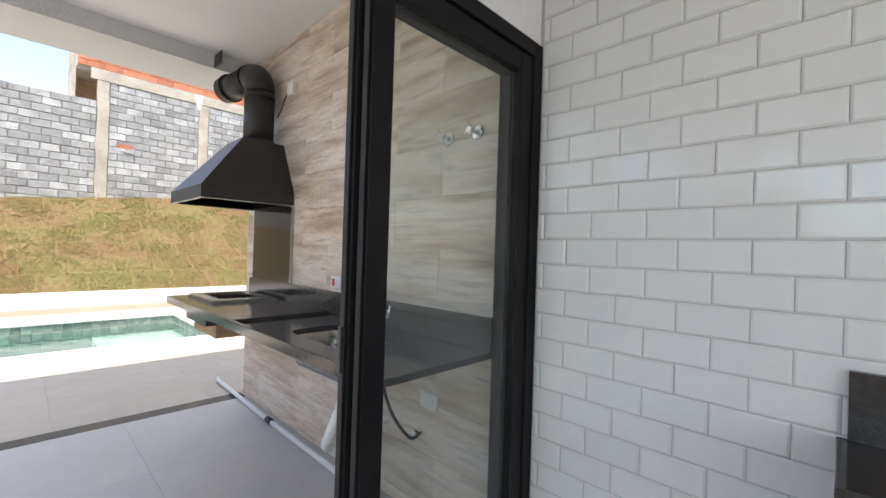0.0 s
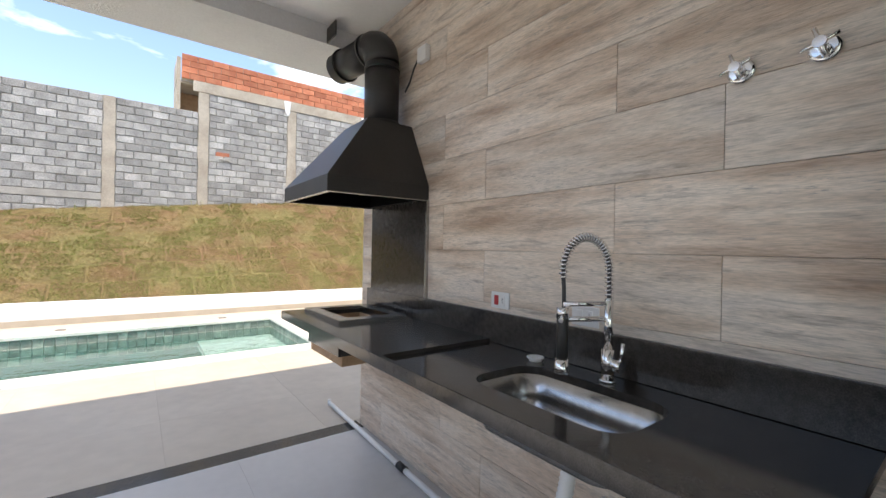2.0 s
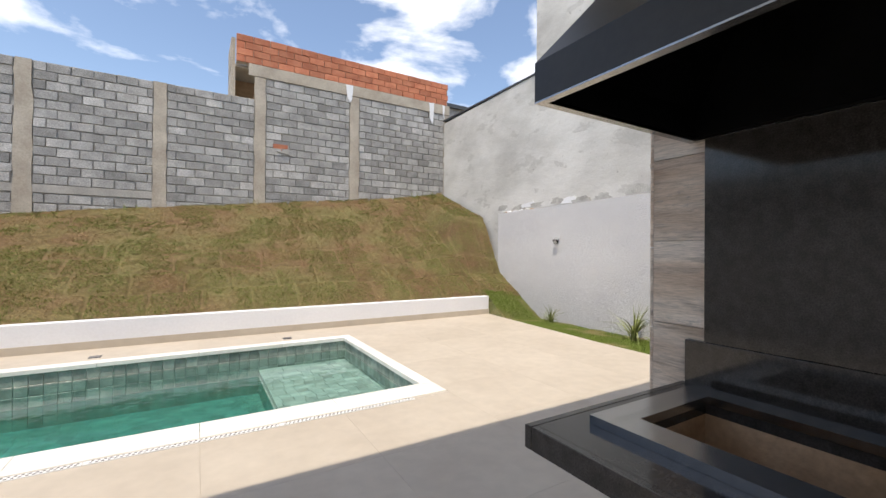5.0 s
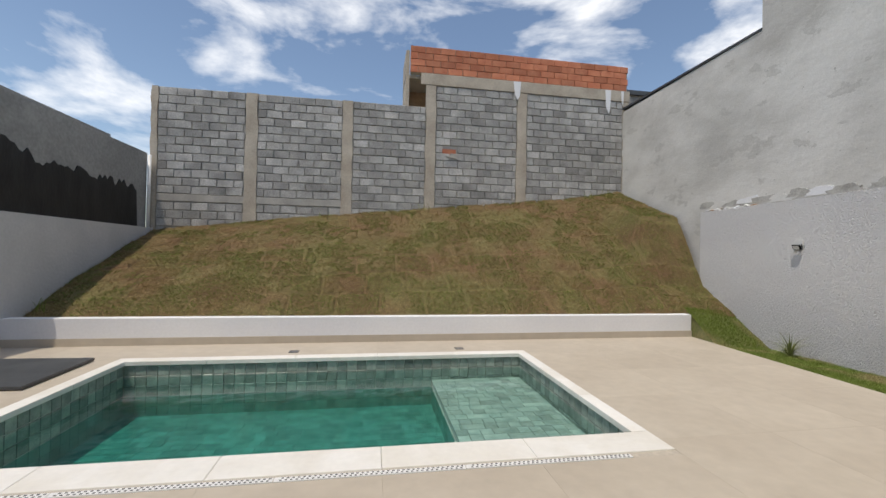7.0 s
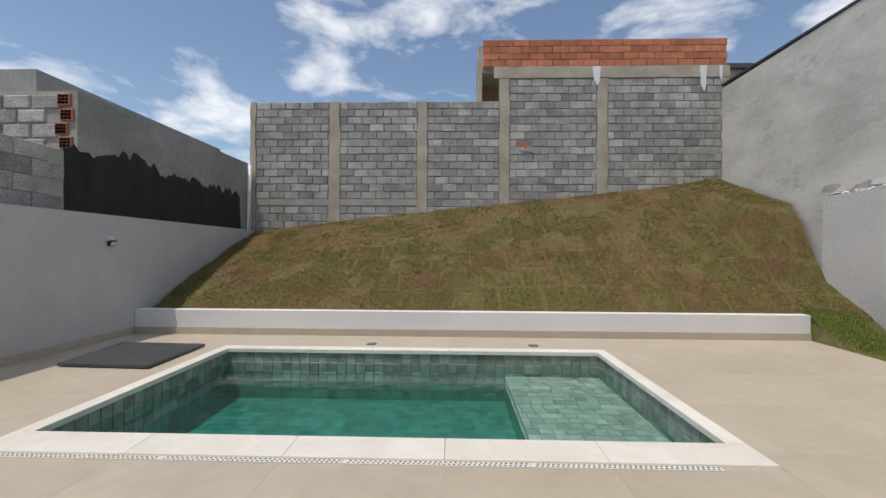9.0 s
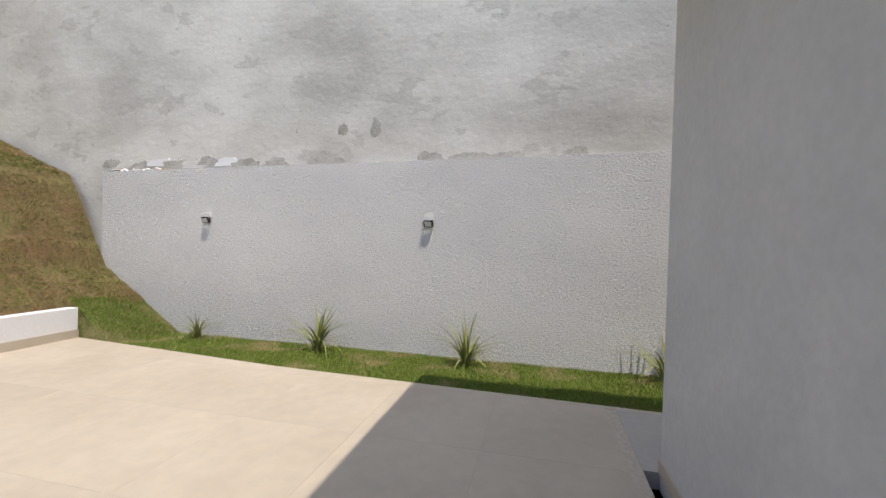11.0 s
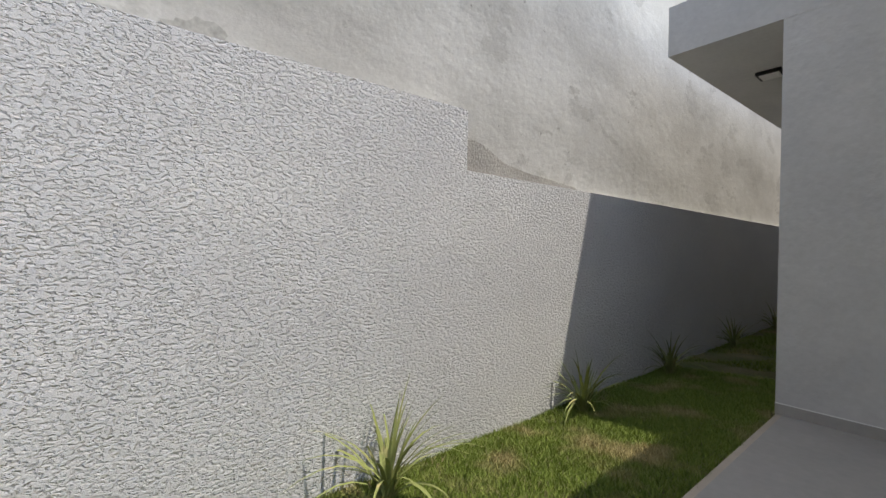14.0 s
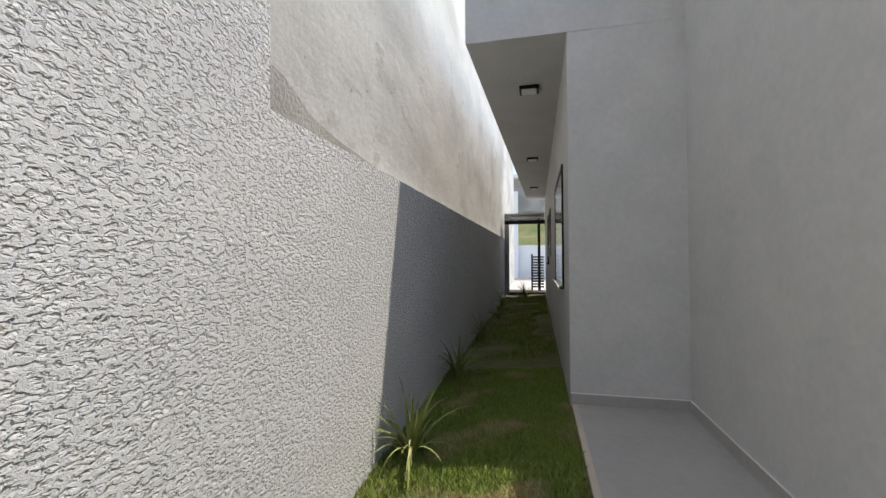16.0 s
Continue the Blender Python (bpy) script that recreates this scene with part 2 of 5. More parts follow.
def wood_look_tile():
    """Weathered-plank porcelain: broad tones, long dark streaks, fine grain, each plank its own print."""
    m = bpy.data.materials.new("wood_look_porcelain")
    m.use_nodes = True
    n, l = m.node_tree.nodes, m.node_tree.links
    b = n["Principled BSDF"]
    geo, info = n.new("ShaderNodeNewGeometry"), n.new("ShaderNodeObjectInfo")
    mul = n.new("ShaderNodeMath")
    mul.operation = 'MULTIPLY'
    mul.inputs[1].default_value = 53.0
    l.new(info.outputs["Random"], mul.inputs[0])
    add = n.new("ShaderNodeVectorMath")
    add.operation = 'ADD'
    l.new(geo.outputs["Position"], add.inputs[0])
    l.new(mul.outputs[0], add.inputs[1])
    v = add.outputs["Vector"]
    tone = noise_node(n, l, v, (1, 0.75, 5.5), 1.7, 6, 0.55, 0.15)
    rt = ramp_node(n, [(0.30, (0.42, 0.30, 0.21)), (0.44, (0.63, 0.52, 0.41)), (0.56, (0.76, 0.68, 0.575)), (0.72, (0.66, 0.605, 0.54))])
    l.new(tone, rt.inputs["Fac"])
    streak = noise_node(n, l, v, (1, 1.7, 15), 2.4, 9, 0.70, 0.15)
    rs = ramp_node(n, [(0.52, (0, 0, 0)), (0.66, (0.62, 0.62, 0.62))])
    l.new(streak, rs.inputs["Fac"])
    col = mixed(n, l, rs.outputs["Color"], rt.outputs["Color"], (0.27, 0.225, 0.185))
    flake = noise_node(n, l, v, (1, 3.5, 26), 5.0, 5, 0.7, 0.3)
    rf = ramp_node(n, [(0.57, (0, 0, 0)), (0.65, (0.7, 0.7, 0.7))])
    l.new(flake, rf.inputs["Fac"])
    gate = noise_node(n, l, v, (1, 0.8, 4), 2.1, 3)
    rg = ramp_node(n, [(0.46, (0, 0, 0)), (0.60, (1, 1, 1))])
    l.new(gate, rg.inputs["Fac"])
    both = mixed(n, l, 1.0, rf.outputs["Color"], rg.outputs["Color"], 'MULTIPLY')
    col = mixed(n, l, both, col, (0.30, 0.285, 0.27))
    grain = noise_node(n, l, v, (1, 4.5, 55), 6.0, 4, 0.6)
    rr = ramp_node(n, [(0.30, (0.74, 0.73, 0.72)), (0.62, (1.10, 1.06, 1.06))])
    l.new(grain, rr.inputs["Fac"])
    col = mixed(n, l, 1.0, col, rr.outputs["Color"], 'MULTIPLY')
    pv = n.new("ShaderNodeMapRange")
    pv.inputs["To Min"].default_value, pv.inputs["To Max"].default_value = 0.90, 1.08
    l.new(info.outputs["Random"], pv.inputs["Value"])
    hsv = n.new("ShaderNodeHueSaturation")
    l.new(col, hsv.inputs["Color"])
    l.new(pv.outputs["Result"], hsv.inputs["Value"])
    l.new(hsv.outputs["Color"], b.inputs["Base Color"])
    b.inputs["Roughness"].default_value = 0.42
    bp = n.new("ShaderNodeBump")
    bp.inputs["Strength"].default_value = 0.12
    bp.inputs["Distance"].default_value = 0.003
    l.new(grain, bp.inputs["Height"])
    l.new(bp.outputs["Normal"], b.inputs["Normal"])
    return m


def cement_render():
    """Old trowelled cement: pale, with cloudy lime bloom, hard-edged damp maps, pits and hairline trowel marks."""
    m = bpy.data.materials.new("stained_cement_render")
    m.use_nodes = True
    n, l = m.node_tree.nodes, m.node_tree.links
    b = n["Principled BSDF"]
    v = n.new("ShaderNodeNewGeometry").outputs["Position"]
    cloud = noise_node(n, l, v, (1, 0.7, 1.3), 0.75, 9, 0.58)
    rc = ramp_node(n, [(0.32, (0.45, 0.44, 0.415)), (0.47, (0.57, 0.56, 0.53)), (0.60, (0.67, 0.66, 0.63)), (0.75, (0.73, 0.72, 0.69))])
    l.new(cloud, rc.inputs["Fac"])
    damp = noise_node(n, l, v, (1, 0.8, 1.5), 1.6, 7, 0.62, 0.25)
    rd = ramp_node(n, [(0.585, (0, 0, 0)), (0.605, (0.55, 0.55, 0.55)), (0.72, (0.15, 0.15, 0.15))])
    l.new(damp, rd.inputs["Fac"])
    col = mixed(n, l, rd.outputs["Color"], rc.outputs["Color"], (0.42, 0.41, 0.385))
    pit = noise_node(n, l, v, (1, 1, 1), 16.0, 3, 0.5)
    rp = ramp_node(n, [(0.22, (0.55, 0.55, 0.54)), (0.30, (1, 1, 1))])
    l.new(pit, rp.inputs["Fac"])
    col = mixed(n, l, 1.0, col, rp.outputs["Color"], 'MULTIPLY')
    fine = noise_node(n, l, v, (1, 1, 1), 45.0, 5, 0.7)
    rn = ramp_node(n, [(0.3, (0.91, 0.91, 0.91)), (0.7, (1.07, 1.07, 1.07))])
    l.new(fine, rn.inputs["Fac"])
    col = mixed(n, l, 1.0, col, rn.outputs["Color"], 'MULTIPLY')
    l.new(col, b.inputs["Base Color"])
    b.inputs["Roughness"].default_value = 0.92
    rough = noise_node(n, l, v, (1, 1, 1.4), 7.0, 8, 0.62)
    bp = n.new("ShaderNodeBump")
    bp.inputs["Strength"].default_value = 0.35
    bp.inputs["Distance"].default_value = 0.02
    l.new(rough, bp.inputs["Height"])
    l.new(bp.outputs["Normal"], b.inputs["Normal"])
    return m


def sprayed_render():
    """Coarse roller-and-spray coat: flat plateaus parted by short winding hollows."""
    m = bpy.data.materials.new("coarse_sprayed_render")
    m.use_nodes = True
    n, l = m.node_tree.nodes, m.node_tree.links
    b = n["Principled BSDF"]
    v = n.new("ShaderNodeNewGeometry").outputs["Position"]
    big = noise_node(n, l, v, (1, 0.7, 1.3), 0.9, 5)
    rb = ramp_node(n, [(0.35, (0.72, 0.72, 0.735)), (0.65, (0.79, 0.79, 0.795))])
    l.new(big, rb.inputs["Fac"])
    l.new(rb.outputs["Color"], b.inputs["Base Color"])
    b.inputs["Roughness"].default_value = 0.85
    worm = noise_node(n, l, v, (1, 0.62, 1.15), 62.0, 2.5, 0.5, 0.5)
    mr = n.new("ShaderNodeMapRange")
    mr.interpolation_type = 'SMOOTHSTEP'
    mr.inputs["From Min"].default_value, mr.inputs["From Max"].default_value = 0.36, 0.54
    l.new(worm, mr.inputs["Value"])
    fine = noise_node(n, l, v, (1, 1, 1), 170.0, 3, 0.6)
    sm = n.new("ShaderNodeMath")
    sm.operation = 'MULTIPLY_ADD'
    sm.inputs[1].default_value = 0.35
    l.new(fine, sm.inputs[0])
    l.new(mr.outputs["Result"], sm.inputs[2])
    bp = n.new("ShaderNodeBump")
    bp.inputs["Strength"].default_value = 1.0
    bp.inputs["Distance"].default_value = 0.012
    l.new(sm.outputs[0], bp.inputs["Height"])
    l.new(bp.outputs["Normal"], b.inputs["Normal"])
    return m


M["wood_tile"], M["cement"], M["spray"] = wood_look_tile(), cement_render(), sprayed_render()


def blade_material(name, dark, light, dry, patch, lo=0.45, hi=0.58):
    """Grass: green to straw, blade by blade and patch by patch."""
    m = bpy.data.materials.new(name)
    m.use_nodes = True
    n, l = m.node_tree.nodes, m.node_tree.links
    b = n["Principled BSDF"]
    geo = n.new("ShaderNodeNewGeometry")
    green = n.new("ShaderNodeMixRGB")
    green.inputs[1].default_value, green.inputs[2].default_value = (*dark, 1), (*light, 1)
    l.new(geo.outputs["Random Per Island"], green.inputs[0])
    nz = n.new("ShaderNodeTexNoise")
    nz.inputs["Scale"].default_value = patch
    nz.inputs["Detail"].default_value = 5
    l.new(geo.outputs["Position"], nz.inputs["Vector"])
    mr = n.new("ShaderNodeMapRange")
    mr.inputs["From Min"].default_value, mr.inputs["From Max"].default_value = lo, hi
    l.new(nz.outputs["Fac"], mr.inputs["Value"])
    mix = n.new("ShaderNodeMixRGB")
    l.new(mr.outputs["Result"], mix.inputs[0])
    l.new(green.outputs["Color"], mix.inputs[1])
    mix.inputs[2].default_value = (*dry, 1)
    l.new(mix.outputs["Color"], b.inputs["Base Color"])
    b.inputs["Roughness"].default_value = 0.7
    b.inputs["Specular IOR Level"].default_value = 0.2
    return m


M["turf"] = blade_material("thin_drying_turf", (0.10, 0.155, 0.022), (0.20, 0.25, 0.055), (0.36, 0.275, 0.125), 1.6, 0.53, 0.64)
M["straw"] = blade_material("straw_dry_turf", (0.28, 0.20, 0.09), (0.42, 0.32, 0.16), (0.22, 0.14, 0.065), 2.2, 0.50, 0.68)
M["lawn"] = blade_material("green_lawn", (0.125, 0.185, 0.028), (0.26, 0.32, 0.075), (0.40, 0.34, 0.165), 2.0, 0.53, 0.68)
M["leaf"] = blade_material("striped_flax_leaf", (0.13, 0.17, 0.045), (0.42, 0.42, 0.17), (0.42, 0.36, 0.18), 6.0, 0.60, 0.72)


def glass_material(name, tint, rough=0.0, base_gloss=0.045):
    m = bpy.data.materials.new(name)
    m.use_nodes = True
    n, l = m.node_tree.nodes, m.node_tree.links
    n.clear()
    out = n.new("ShaderNodeOutputMaterial")
    mix = n.new("ShaderNodeMixShader")
    fr = n.new("ShaderNodeLayerWeight")
    fr.inputs["Blend"].default_value = 0.5
    pw = n.new("ShaderNodeMath")
    pw.operation = 'POWER'
    pw.inputs[1].default_value = 5.0
    sc = n.new("ShaderNodeMath")
    sc.operation = 'MULTIPLY_ADD'
    sc.inputs[1].default_value, sc.inputs[2].default_value = 0.9, base_gloss
    l.new(fr.outputs["Facing"], pw.inputs[0])
    l.new(pw.outputs[0], sc.inputs[0])
    tr = n.new("ShaderNodeBsdfTransparent")
    tr.inputs["Color"].default_value = (*tint, 1)
    gl = n.new("ShaderNodeBsdfGlossy")
    gl.inputs["Roughness"].default_value = rough
    l.new(sc.outputs[0], mix.inputs["Fac"])
    l.new(tr.outputs["BSDF"], mix.inputs[1])
    l.new(gl.outputs["BSDF"], mix.inputs[2])
    l.new(mix.outputs["Shader"], out.inputs["Surface"])
    return m, n, l, fr, gl


M["glass"] = glass_material("clear_door_glass", (0.95, 0.97, 0.96))[0]
M["water"], _n, _l, _fr, _gl = glass_material("pool_water_surface", (0.82, 0.97, 0.95), 0.02, 0.02)
M["water_deep"] = glass_material("deep_pool_water", (0.36, 0.76, 0.73), 0.3, 0.0)[0]
_nz = _n.new("ShaderNodeTexNoise")
_nz.inputs["Scale"].default_value = 5.0
_nz.inputs["Detail"].default_value = 3.0
_geo = _n.new("ShaderNodeNewGeometry")
_l.new(_geo.outputs["Position"], _nz.inputs["Vector"])
_bp = _n.new("ShaderNodeBump")
_bp.inputs["Strength"].default_value = 0.12
_bp.inputs["Distance"].default_value = 0.05
_l.new(_nz.outputs["Fac"], _bp.inputs["Height"])
_l.new(_bp.outputs["Normal"], _gl.inputs["Normal"])


# ---- building helpers ----
def box_into(bm, x0, x1, y0, y1, z0, z1, bevel=0.0):
    r = bmesh.ops.create_cube(bm, size=1.0)
    vs = r["verts"]
    for v in vs:
        v.co = Vector(((x0 + x1) / 2 + v.co.x * (x1 - x0), (y0 + y1) / 2 + v.co.y * (y1 - y0), (z0 + z1) / 2 + v.co.z * (z1 - z0)))
    if bevel:
        es = list({e for v in vs for e in v.link_edges})
        bmesh.ops.bevel(bm, geom=es, offset=bevel, segments=2, affect='EDGES', profile=0.5)
    return bm


def box_bm(*a, bevel=0.0):
    return box_into(bmesh.new(), *a, bevel=bevel)


def prism(points, axis, a, b):
    """A solid from an outline: axis 'x', 'y' or 'z' is the way it is drawn out, from a to b."""
    bm = bmesh.new()
    put3 = {"x": lambda u, v, w: (w, u, v), "y": lambda u, v, w: (u, w, v), "z": lambda u, v, w: (u, v, w)}[axis]
    lo = [bm.verts.new(put3(u, v, a)) for u, v in points]
    hi = [bm.verts.new(put3(u, v, b)) for u, v in points]
    bm.faces.new(lo)
    bm.faces.new(hi)
    k = len(points)
    for i in range(k):
        bm.faces.new((lo[i], lo[(i + 1) % k], hi[(i + 1) % k], hi[i]))
    bmesh.ops.recalc_face_normals(bm, faces=bm.faces)
    return bm


def tube_into(bm, path, radius, sides=14, closed=False):
    """A round bar along a path; radius is a number or one a point."""
    path = [Vector(p) for p in path]
    rings = []
    up = Vector((0, 0, 1))
    prev = None
    for i, p in enumerate(path):
        d = (path[min(i + 1, len(path) - 1)] - path[max(i - 1, 0)]).normalized()
        if prev is None:
            ref = up if abs(d.dot(up)) < 0.9 else Vector((1, 0, 0))
            u = d.cross(ref).normalized()
        else:
            u = (prev - d * prev.dot(d)).normalized()
        prev = u
        v = d.cross(u)
        r = radius[i] if isinstance(radius, (list, tuple)) else radius
        rings.append([bm.verts.new(p + (u * math.cos(2 * math.pi * k / sides) + v * math.sin(2 * math.pi * k / sides)) * r) for k in range(sides)])
    for a, b in zip(rings, rings[1:]):
        for k in range(sides):
            f = bm.faces.new((a[k], a[(k + 1) % sides], b[(k + 1) % sides], b[k]))
            f.smooth = True
    if not closed:
        bm.faces.new(rings[0][::-1])
        bm.faces.new(rings[-1])
    return bm


def tube_bm(path, radius, sides=14):
    return tube_into(bmesh.new(), path, radius, sides)


def mesh_of(name, bm, mat):
    me = bpy.data.meshes.new(name)
    bmesh.ops.recalc_face_normals(bm, faces=bm.faces)
    bm.to_mesh(me)
    bm.free()
    me.materials.append(mat)
    return me


def solid(name, bm, mat, label="", category="", kind="", group=""):
    return tagged(new(name, mesh_of(name, bm, mat)), label, category, group, kind)


def thing(name, at, label, category, group=""):
    ob = new(name)
    ob.matrix_world = Matrix.Translation(at)
    ob.empty_display_size = 0.1
    return tagged(ob, label, category, group)


def part(name, bm, mat, parent, label=""):
    """Links a bmesh, in world metres, as one mesh under a thing or a part."""
    ob = new(name, mesh_of(name, bm, mat))
    ob.parent = parent
    if parent.parent is None:
        ob.matrix_parent_inverse = parent.matrix_basis.inverted()
    return tagged(ob, label)


def piece(name, me, parent, m):
    """A piece on shared mesh data, placed in the world; its parent stands at the origin unturned."""
    ob = new(name, me)
    ob.parent = parent
    ob.matrix_basis = m
    return ob


def chip(sx, sy, sz, mat, name, bev=0.003):
    """A small slab about the origin with a chamfered edge round its +x face... the face that shows."""
    bm = bmesh.new()
    hx, hy, hz = sx / 2, sy / 2, sz / 2
    back = [bm.verts.new((-hx, y, z)) for y, z in ((-hy, -hz), (hy, -hz), (hy, hz), (-hy, hz))]
    mid = [bm.verts.new((hx - bev, y, z)) for y, z in ((-hy, -hz), (hy, -hz), (hy, hz), (-hy, hz))]
    top = [bm.verts.new((hx, y, z)) for y, z in ((-hy + bev, -hz + bev), (hy - bev, -hz + bev), (hy - bev, hz - bev), (-hy + bev, hz - bev))]
    for a, b in ((back, mid), (mid, top)):
        for i in range(4):
            bm.faces.new((a[i], a[(i + 1) % 4], b[(i + 1) % 4], b[i]))
    bm.faces.new(top)
    bm.faces.new(back[::-1])
    return mesh_of(name, bm, mat)


FACE_NEG_X = pose(0, 0, 0, 0, 0, 180)
FACE_NEG_Y = pose(0, 0, 0, 0, 0, -90)
FACE_UP = pose(0, 0, 0, 0, -90, 0)

# ---- plan, in metres ----
WALL_X = 4.30        # tiled face of the barbecue wall
WALL_END = 5.36      # its end towards the pool
DOOR_Y = 2.57        # plane of the sliding door
BLOCK_X = 6.94       # outer face of the service block
SIDE_X = 9.18        # boundary wall beside the lawn
MAIN_X, MAIN_Y = 7.87, 1.70  # corner of the main house
BACK_Y = 15.0        # block wall at the back
LEFT_X = -1.60
LOW_Y = 11.37        # low wall in front of the bank
CEIL = 2.87
ROOF_X = 1.0         # west edge of the terrace roof, cut short out of view to admit light
ROOF = 4.27

# ground that reaches the horizon, with a hole under the pool
bm = bmesh.new()
for x0, x1, y0, y1 in ((-900, 0.0, -900, 900), (5.25, 900, -900, 900), (0.0, 5.25, -900, 7.6), (0.0, 5.25, 10.9, 900)):
    vs = [bm.verts.new(p) for p in ((x0, y0, -0.25), (x1, y0, -0.25), (x1, y1, -0.25), (x0, y1, -0.25))]
    bm.faces.new(vs)
solid("ground", bm, M["ground"], "dry bare earth ground around the plot", "ground", "structure")

# boundary walls
side = prism([(-9.0, -0.3), (12.29, -0.3), (12.29, 2.17), (3.94, 2.285), (3.94, 1.853), (-9.0, 1.84)], "x", SIDE_X, SIDE_X + 0.10)
wall_side = solid("wall_side", side, M["spray"], "white boundary wall with coarse sprayed render", "wall", "structure")
rough = prism([(-16.0, -0.3), (15.3, -0.3), (15.3, 5.02), (11.14, 5.08), (11.14, 7.6), (-16.0, 7.6)], "x", SIDE_X + 0.105, SIDE_X + 0.40)
solid("wall_neighbour", rough, M["cement"], "tall grey cement-rendered neighbour wall with damp stains", "wall", "structure")
# a white wall: the grey paint here stands in for its shade
solid("wall_left", box_bm(LEFT_X - 0.12, LEFT_X, -2.0, 15.2, -0.1, 1.72), M["grey_paint"], "smooth white boundary wall, its shade put in with grey paint", "wall", "structure")

# back wall cores; the blocks, columns and beams lie on them
solid("wall_back_left", box_bm(-1.70, 4.19, BACK_Y + 0.02, BACK_Y + 0.19, -0.1, 4.76), M["mortar"], "unrendered grey concrete block wall with mortar joints", "wall", "structure")
solid("wall_back_right", box_bm(4.19, 9.46, BACK_Y + 0.02, BACK_Y + 0.19, -0.1, 5.57), M["mortar"], "taller unrendered block wall topped with clay blocks", "wall", "structure")

# low wall at the foot of the bank
low = thing("retaining_wall", (0, 0, 0), "low white rendered retaining wall with beige tile skirting", "wall")
tagged(low, kind="structure")
part("wall_body", box_bm(LEFT_X, 8.22, LOW_Y, LOW_Y + 0.15, -0.1, 0.36, bevel=0.006), M["plaster_rough"], low)
part("skirting", box_bm(LEFT_X, 8.22, LOW_Y - 0.012, LOW_Y - 0.001, 0.0, 0.10), M["deck"], low, "beige porcelain skirting")


# bank of laid turf
def bank_z(x, y):
    s = min(max((y - (LOW_Y + 0.12)) / (BACK_Y - LOW_Y - 0.12), 0.0), 1.0)
    top = 1.70 + (x - LEFT_X) * 0.112
    if x > 8.2:
        top = top + (x - 8.2) * 0.05
    prof = s ** 0.85
    z = 0.33 + (top - 0.33) * prof
    # towards the boundary wall it breaks off steeply
    if x > 8.05:
        k = min((x - 8.05) / 0.30, 1.0)
        if y < 12.2:
            r = max(0.0, y - 10.95) * 0.62
        elif y < 12.9:
            r = 0.775 + (y - 12.2) / 0.7 * 1.35
        else:
            r = 2.125 + (y - 12.9) / 2.1 * (top - 2.125)
        z = z * (1 - k) + r * k
    if x < -1.0:
        z -= 0.25 * (-1.0 - x) * (1 - s)
    return z


def seam(x, y):
    """Distance to the nearest joint between the laid turfs."""
    fy = y / 0.46 + 0.16 * noise.noise(Vector((x * 0.7, 0, 5)))
    row = math.floor(fy)
    fx = x / 0.68 + 0.37 * (row % 3) + 0.07 * noise.noise(Vector((x, y, 9)))
    return min(abs(fx - round(fx)) * 0.68, abs(fy - round(fy)) * 0.46)


def open_seam(x, y):
    return noise.noise(Vector((x * 0.7, y * 0.7, 2))) + 0.6 * noise.noise(Vector((x * 2.5, y * 2.5, 6))) + (0.3 if x > 6.5 or x < 0 else 0.0)


def bank_shape(x, y):
    z = bank_z(x, y)
    z += 0.035 * noise.noise(Vector((x * 1.3, y * 1.3, 0))) + 0.018 * noise.noise(Vector((x * 5, y * 5, 3))) + 0.012 * noise.noise(Vector((x * 16, y * 16, 4)))
    d = seam(x, y)
    if d < 0.035:
        z -= 0.075 * (1 - d / 0.035) * min(max(open_seam(x, y) + 0.45, 0.1), 1.0)
    return z


def on_turf(x, y):
    return seam(x, y) > 0.022 or open_seam(x, y) < -0.2


def sheet(name, x0, x1, y0, y1, step, height, mat):
    nx, ny = int((x1 - x0) / step), int((y1 - y0) / step)
    xs, ys = np.linspace(x0, x1, nx + 1), np.linspace(y0, y1, ny + 1)
    co = [(x, y, height(x, y)) for y in ys for x in xs]
    fa = [(j * (nx + 1) + i, j * (nx + 1) + i + 1, (j + 1) * (nx + 1) + i + 1, (j + 1) * (nx + 1) + i) for j in range(ny) for i in range(nx)]
    me = bpy.data.meshes.new(name)
    me.from_pydata(co, [], fa)
    me.shade_smooth()
    me.materials.append(mat)
    return new(name, me)


bank = sheet("turf_bank", LEFT_X, SIDE_X, LOW_Y + 0.11, BACK_Y + 0.02, 0.026, bank_shape, M["soil"])
tagged(bank, "sloping bank of dry laid turf with open seams", "bank", kind="structure")


def deck_edge(y):
    if y < 5.0:
        return 7.86
    if y < 8.5:
        return 7.86 + (y - 5.0) * 0.032
    return 7.972 + (min(y, LOW_Y) - 8.5) * 0.0865


def strip_z(x, y):
    fall = 0.095 * min(max((x - 7.95) / 1.1, 0.0), 1.0)
    return 0.016 * noise.noise(Vector((x * 2, y * 2, 0))) - 0.028 - fall + (max(0.0, y - 10.85) * 0.66 if x > deck_edge(y) + 0.05 else 0.0) - (0.08 if x < deck_edge(y) - 0.01 else 0.0)


strip = sheet("lawn_strip", 7.80, SIDE_X, -9.0, 11.53, 0.05, strip_z, M["soil_strip"])
tagged(strip, "narrow strip of lawn soil along the boundary wall", "lawn", kind="structure")


